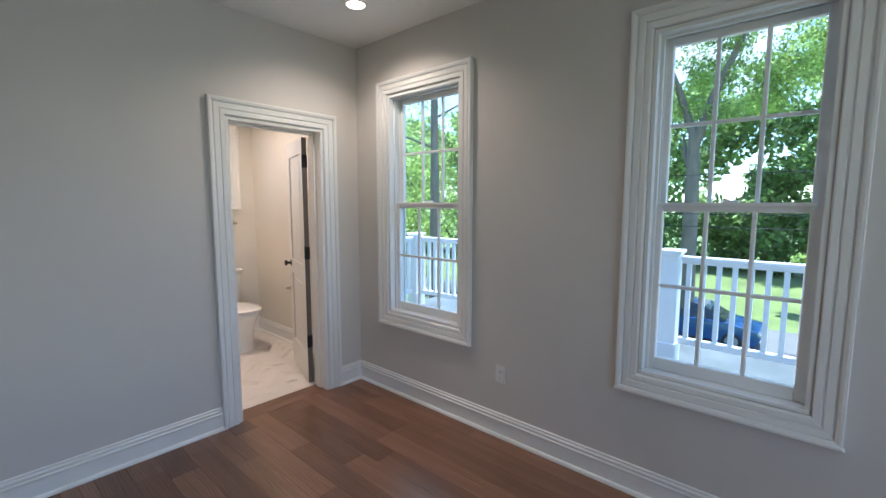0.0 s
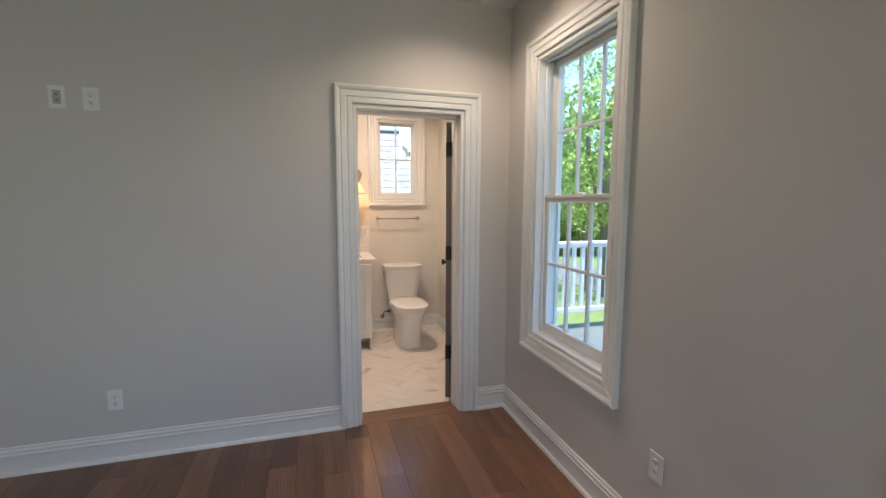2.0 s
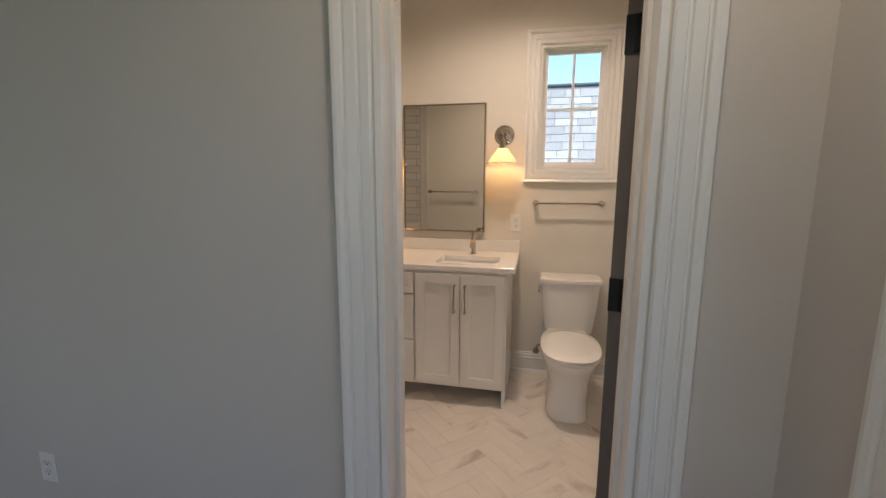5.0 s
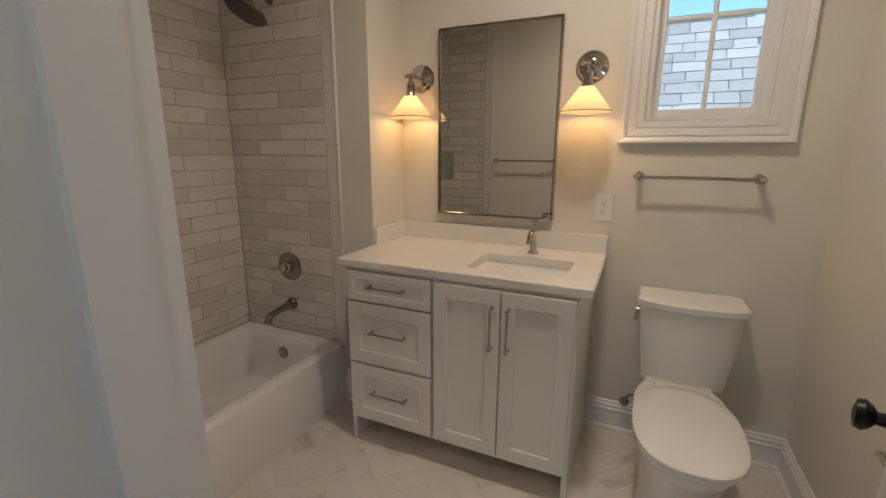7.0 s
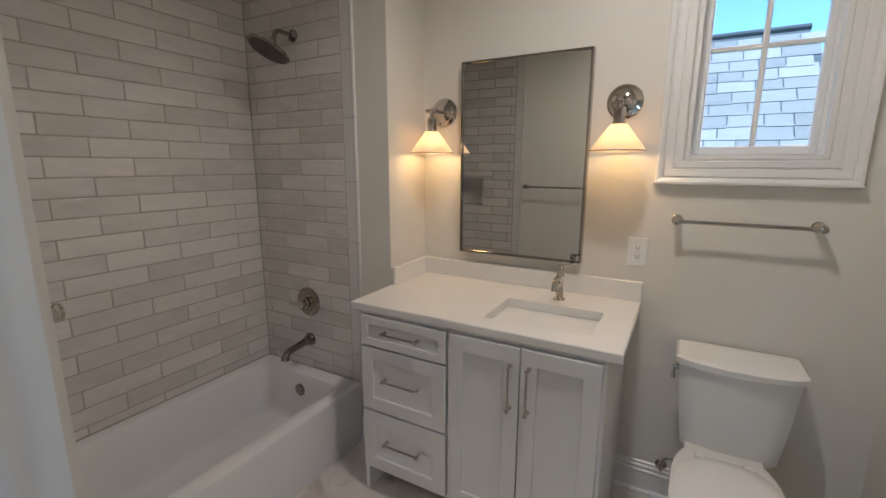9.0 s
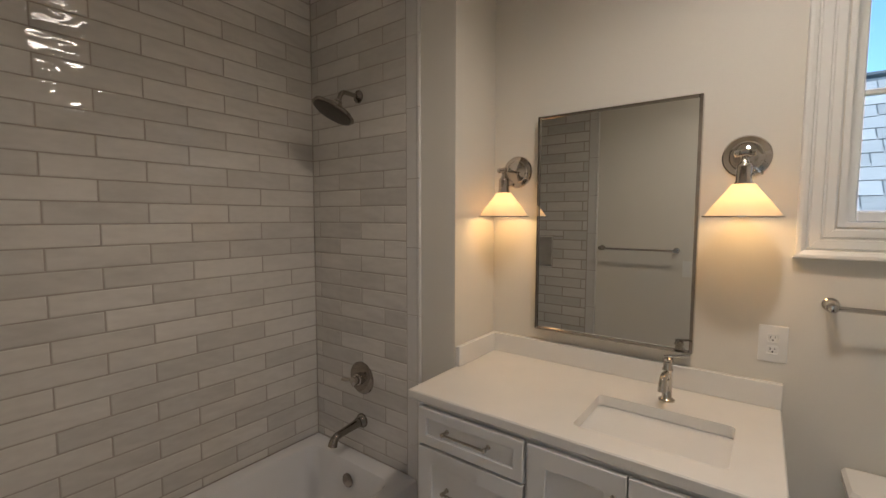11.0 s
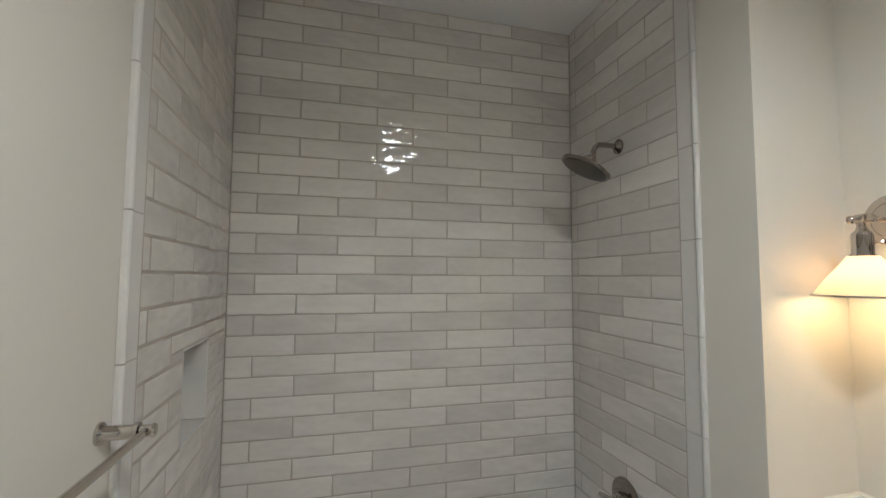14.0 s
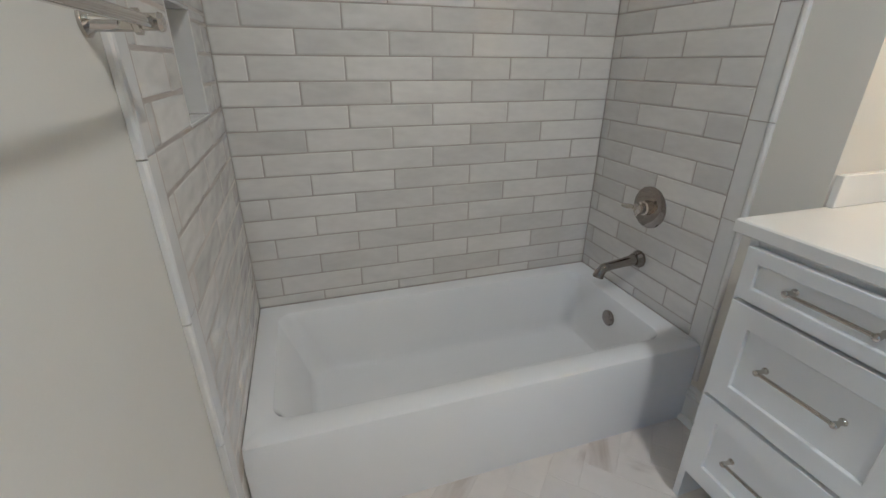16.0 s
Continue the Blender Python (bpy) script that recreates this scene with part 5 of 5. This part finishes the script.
for w in (0.2, 0.23, 0.26, 0.29):
    bm = bmesh.new()
    a = [Vector((xx, 0, 0)) + sd * ss + nrm * nn for xx, ss, nn in ((0, 0, 0.009), (w - 0.01, 0, 0.009), (w - 0.01, 0.19, 0.002), (0, 0.19, 0.002), (0, 0, 0.002), (w - 0.01, 0, 0.002))]
    v = [bm.verts.new(p) for p in a]
    for f in ((0, 1, 2, 3), (4, 5, 1, 0), (4, 0, 3), (5, 2, 1), (4, 3, 2, 5)):
        bm.faces.new([v[i] for i in f])
    kinds.append((w, link_mesh("shingle", bm, M_SHINGLE)))
row = 0
while row * exposure_ < LS - 0.18:
    s0 = row * exposure_ + 0.004
    x = -1.9 - rng.uniform(0, 0.25)
    end = xb + (xt - xb) * (s0 + 0.1) / LS
    while x < end - 0.06:
        w, me = rng.choice(kinds)
        shared("shingle", me, wing_roof, Vector((x, RY0, RZ0)) + sd * (s0 + rng.uniform(-0.008, 0.008)))
        x += w
    row += 1

# ---------------------------------------------------------------- wall tiles over the tub
TILE_W, TILE_H, JOINT = 0.3145, 0.0805, 0.0042
TILES = {}


def tile_mesh(plane, w, h, t=0.008, soft=0.0025):
    """A pillowed tile; plane: x+ faces +x, y+ faces +y, y- faces -y."""
    key = (plane, round(w, 3), round(h, 3))
    if key in TILES:
        return TILES[key]
    bm = bmesh.new()
    rings = []
    for d, ins in ((0.0, 0.0), (t - 0.0022, 0.0), (t - 0.0008, 0.0012), (t, 0.0045), (t, 0.0065)):
        ring = []
        for a, b in ((-w / 2 + ins, -h / 2 + ins), (w / 2 - ins, -h / 2 + ins), (w / 2 - ins, h / 2 - ins), (-w / 2 + ins, h / 2 - ins)):
            ring.append({"x+": (d, a, b), "y+": (a, d, b), "y-": (a, -d, b)}[plane])
        rings.append(ring)
    loft(bm, rings)
    TILES[key] = link_mesh("tile", bm, M_TILE, smooth=60)
    return TILES[key]


def minus(rect, hole):
    """A rectangle less a hole, as rectangles."""
    a0, a1, b0, b1 = rect
    h0, h1, g0, g1 = hole
    if a1 <= h0 or a0 >= h1 or b1 <= g0 or b0 >= g1:
        return [rect]
    out = [(a0, a1, b0, g0), (a0, a1, g1, b1), (a0, h0, max(b0, g0), min(b1, g1)), (h1, a1, max(b0, g0), min(b1, g1))]
    return [r for r in out if r[1] - r[0] > 0.012 and r[3] - r[2] > 0.012]


def tile_field(parent, plane, c, a0, a1, b0, b1, phase, hole=None, seed=1):
    rng = random.Random(seed)
    first = math.floor((b0 - 0.942) / TILE_H)
    j = first
    while 0.942 + j * TILE_H < b1:
        z0, z1 = 0.942 + j * TILE_H, 0.942 + (j + 1) * TILE_H
        off = phase + (0.0 if j % 2 else TILE_W / 2)
        k = math.floor((a0 - off) / TILE_W)
        while off + k * TILE_W < a1:
            r = (max(a0, off + k * TILE_W), min(a1, off + (k + 1) * TILE_W), max(b0, z0), min(b1, z1))
            k += 1
            if r[1] - r[0] < 0.012 or r[3] - r[2] < 0.01:
                continue
            for q in (minus(r, hole) if hole else [r]):
                joint = JOINT * (0.62 if plane == "y+" else 1.0)
                w, h = q[1] - q[0] - joint, q[3] - q[2] - joint
                mid = ((q[0] + q[1]) / 2, (q[2] + q[3]) / 2)
                at = (c, mid[0], mid[1]) if plane == "x+" else (mid[0], c, mid[1])
                e = [radians(rng.gauss(0, 0.015 if plane == "y+" else 0.13)) for _ in range(3)]
                e[0 if plane == "x+" else 1] *= 0.4
                shared("tile", tile_mesh(plane, w, h), parent, at, e)
        j += 1


GB, TB = 0.0072, 0.001
for ob, bm in ((wall_tub, B(BX0, BX0 + GB, BY0 + 0.001, WINGY - 0.001, RIM - 0.05, BCEIL)), (wall_wing, B(BX0 + 0.001, -1.972, WINGY - GB, WINGY, RIM - 0.05, BCEIL)),
               (wall_bath_near, holed("y", BY0, BY0 + GB + 0.0015, BX0 + 0.001, -1.85, RIM - 0.05, BCEIL, [NICHE]))):
    part("grout", bm, M_GROUT, ob, "grey-brown grout between the tiles")
tile_field(wall_tub, "x+", BX0 + TB, BY0 + 0.0085, WINGY - 0.0085, RIM + 0.001, BCEIL, 0.287, seed=1)
tile_field(wall_wing, "y-", WINGY - TB, BX0 + 0.0085, -2.046, RIM + 0.001, BCEIL, -2.5, seed=2)
tile_field(wall_bath_near, "y+", BY0 + TB, BX0 + 0.0085, -1.925, RIM + 0.001, BCEIL, -2.44, NICHE, seed=3)


def edge_mesh(plane, x0, x1, h):
    """A tall trim tile with a rounded free edge on the side of x1."""
    bm = bmesh.new()
    s = 1 if plane == "y+" else -1
    prof = [(x0, 0.0), (x0, 0.007), (x0 + 0.002, 0.0085), (x1 - 0.018, 0.009), (x1 - 0.014, 0.0125), (x1 - 0.008, 0.0145), (x1 - 0.002, 0.0125), (x1, 0.008), (x1, 0.0)]
    loft(bm, [[(x, s * d, z) for x, d in prof] for z in (-h / 2, h / 2)])
    return link_mesh("edge_tile", bm, M_TILEEDGE)


for parent, plane, c, x0, x1, zs in ((wall_wing, "y-", WINGY - TB, -2.044, -1.966, 1.094), (wall_bath_near, "y+", BY0 + TB, -1.923, -1.847, 1.102)):
    H = 0.3035
    me = edge_mesh(plane, x0, x1, H - 0.003)
    z = zs - 3 * H
    while z < BCEIL:
        lo, hi = max(z, 0.0), min(z + H, BCEIL)
        if hi - lo > 0.02:
            m2 = me if hi - lo > H - 0.001 else edge_mesh(plane, x0, x1, hi - lo - 0.003)
            shared("edge_tile", m2, parent, (0, c, (lo + hi) / 2))
        z += H

# niche lining
NB = 0.094
bm = bmesh.new()
box(bm, NICHE[0], NICHE[1], NB - 0.003, NB + 0.004, NICHE[2], NICHE[3])
part("niche_back", bm, M_TILE, wall_bath_near)
for nm, b6 in (("niche_side", (NICHE[0] - 0.001, NICHE[0] + 0.008, NB + 0.004, BY0 + 0.009, NICHE[2] + 0.008, NICHE[3] - 0.008)), ("niche_side", (NICHE[1] - 0.008, NICHE[1] + 0.001, NB + 0.004, BY0 + 0.009, NICHE[2] + 0.008, NICHE[3] - 0.008)),
               ("niche_shelf", (NICHE[0] - 0.001, NICHE[1] + 0.001, NB + 0.004, BY0 + 0.012, NICHE[2] - 0.001, NICHE[2] + 0.008)), ("niche_top", (NICHE[0] - 0.001, NICHE[1] + 0.001, NB + 0.004, BY0 + 0.009, NICHE[3] - 0.008, NICHE[3] + 0.001))):
    part(nm, B(*b6, 0.002, 1), M_TILEEDGE, wall_bath_near)

# ---------------------------------------------------------------- floor pieces
PW = 0.14
rng = random.Random(7)
PLANKS = {}


def plank_mesh(w, l):
    key = (round(w, 3), round(l, 2))
    if key not in PLANKS:
        bm = bmesh.new()
        t, c = 0.0115, 0.0007
        loft(bm, [[(-w / 2 + i, -l / 2 + i, z), (w / 2 - i, -l / 2 + i, z), (w / 2 - i, l / 2 - i, z), (-w / 2 + i, l / 2 - i, z)] for z, i in ((-t, 0), (-0.0012, 0), (0, c))])
        PLANKS[key] = link_mesh("plank", bm, M_OAK)
    return PLANKS[key]


x = WX - 0.002 - PW
while x > WEST - PW:
    y = -0.004 - rng.uniform(0.1, 0.9)
    top = -0.004
    while top > SOUTH + 0.02:
        lo = max(y, SOUTH)
        L = round(top - lo, 2)
        if L > 0.05:
            shared("plank", plank_mesh(PW - 0.0006, L - 0.0005), floor, (x + PW / 2, top - L / 2, 0))
        top -= L
        y = top - rng.choice((0.7, 0.9, 1.1, 1.3, 1.5))
        if x < -3.0:
            y = top - 1.8
    x -= PW
# boards across the doorway
for k in range(2):
    shared("plank", plank_mesh(0.0818, round(DOOR[1] - DOOR[0] - 0.034, 2)), floor, ((DOOR[0] + DOOR[1]) / 2, -0.002 + 0.083 * (k + 0.5), 0), (0, 0, radians(90)))

# herringbone marble
HW, HL, HJ = 0.1, 0.3, 0.0016
bm = bmesh.new()
loft(bm, [[(-HL / 2 + i, -HW / 2 + i, z), (HL / 2 - i, -HW / 2 + i, z), (HL / 2 - i, HW / 2 - i, z), (-HL / 2 + i, HW / 2 - i, z)] for z, i in ((-0.006, HJ / 2), (-0.0008, HJ / 2), (0, HJ / 2 + 0.0008))])
herring = link_mesh("floor_tile", bm, M_MARBLE)
for i in range(-40, 41):
    for j in range(-8, 9):
        for turn in (0, 1):
            # steps of one tile width along the zigzag, whole zigzags apart
            u0, v0 = i * HW + j * HL, i * HW - j * HL
            cu, cv = (u0 + HL / 2, v0 + HW / 2) if turn == 0 else (u0 + HL + HW / 2, v0 + HW - HL / 2)
            c, s_ = math.cos(radians(45)), math.sin(radians(45))
            px, py = -1.0 + cu * c - cv * s_, 1.0 + cu * s_ + cv * c
            if not (-2.02 < px < 0.2 and 0.0 < py < 2.1):
                continue
            if py > 0.167 + 0.19:
                shared("floor_tile", herring, bath_floor, (px, py, 0), (0, 0, radians(45 + 90 * turn)))
            else:
                b2 = bmesh.new()
                b2.from_mesh(herring)
                bmesh.ops.transform(b2, matrix=pose(px, py, 0, 0, 0, 45 + 90 * turn), verts=b2.verts)
                r = bmesh.ops.bisect_plane(b2, geom=b2.verts[:] + b2.edges[:] + b2.faces[:], plane_co=(0, 0.167, 0), plane_no=(0, -1, 0), clear_outer=True)
                if len(b2.verts) > 3:
                    ob = new("floor_tile", link_mesh("floor_tile", b2, M_MARBLE))
                    ob.parent = bath_floor
                else:
                    b2.free()
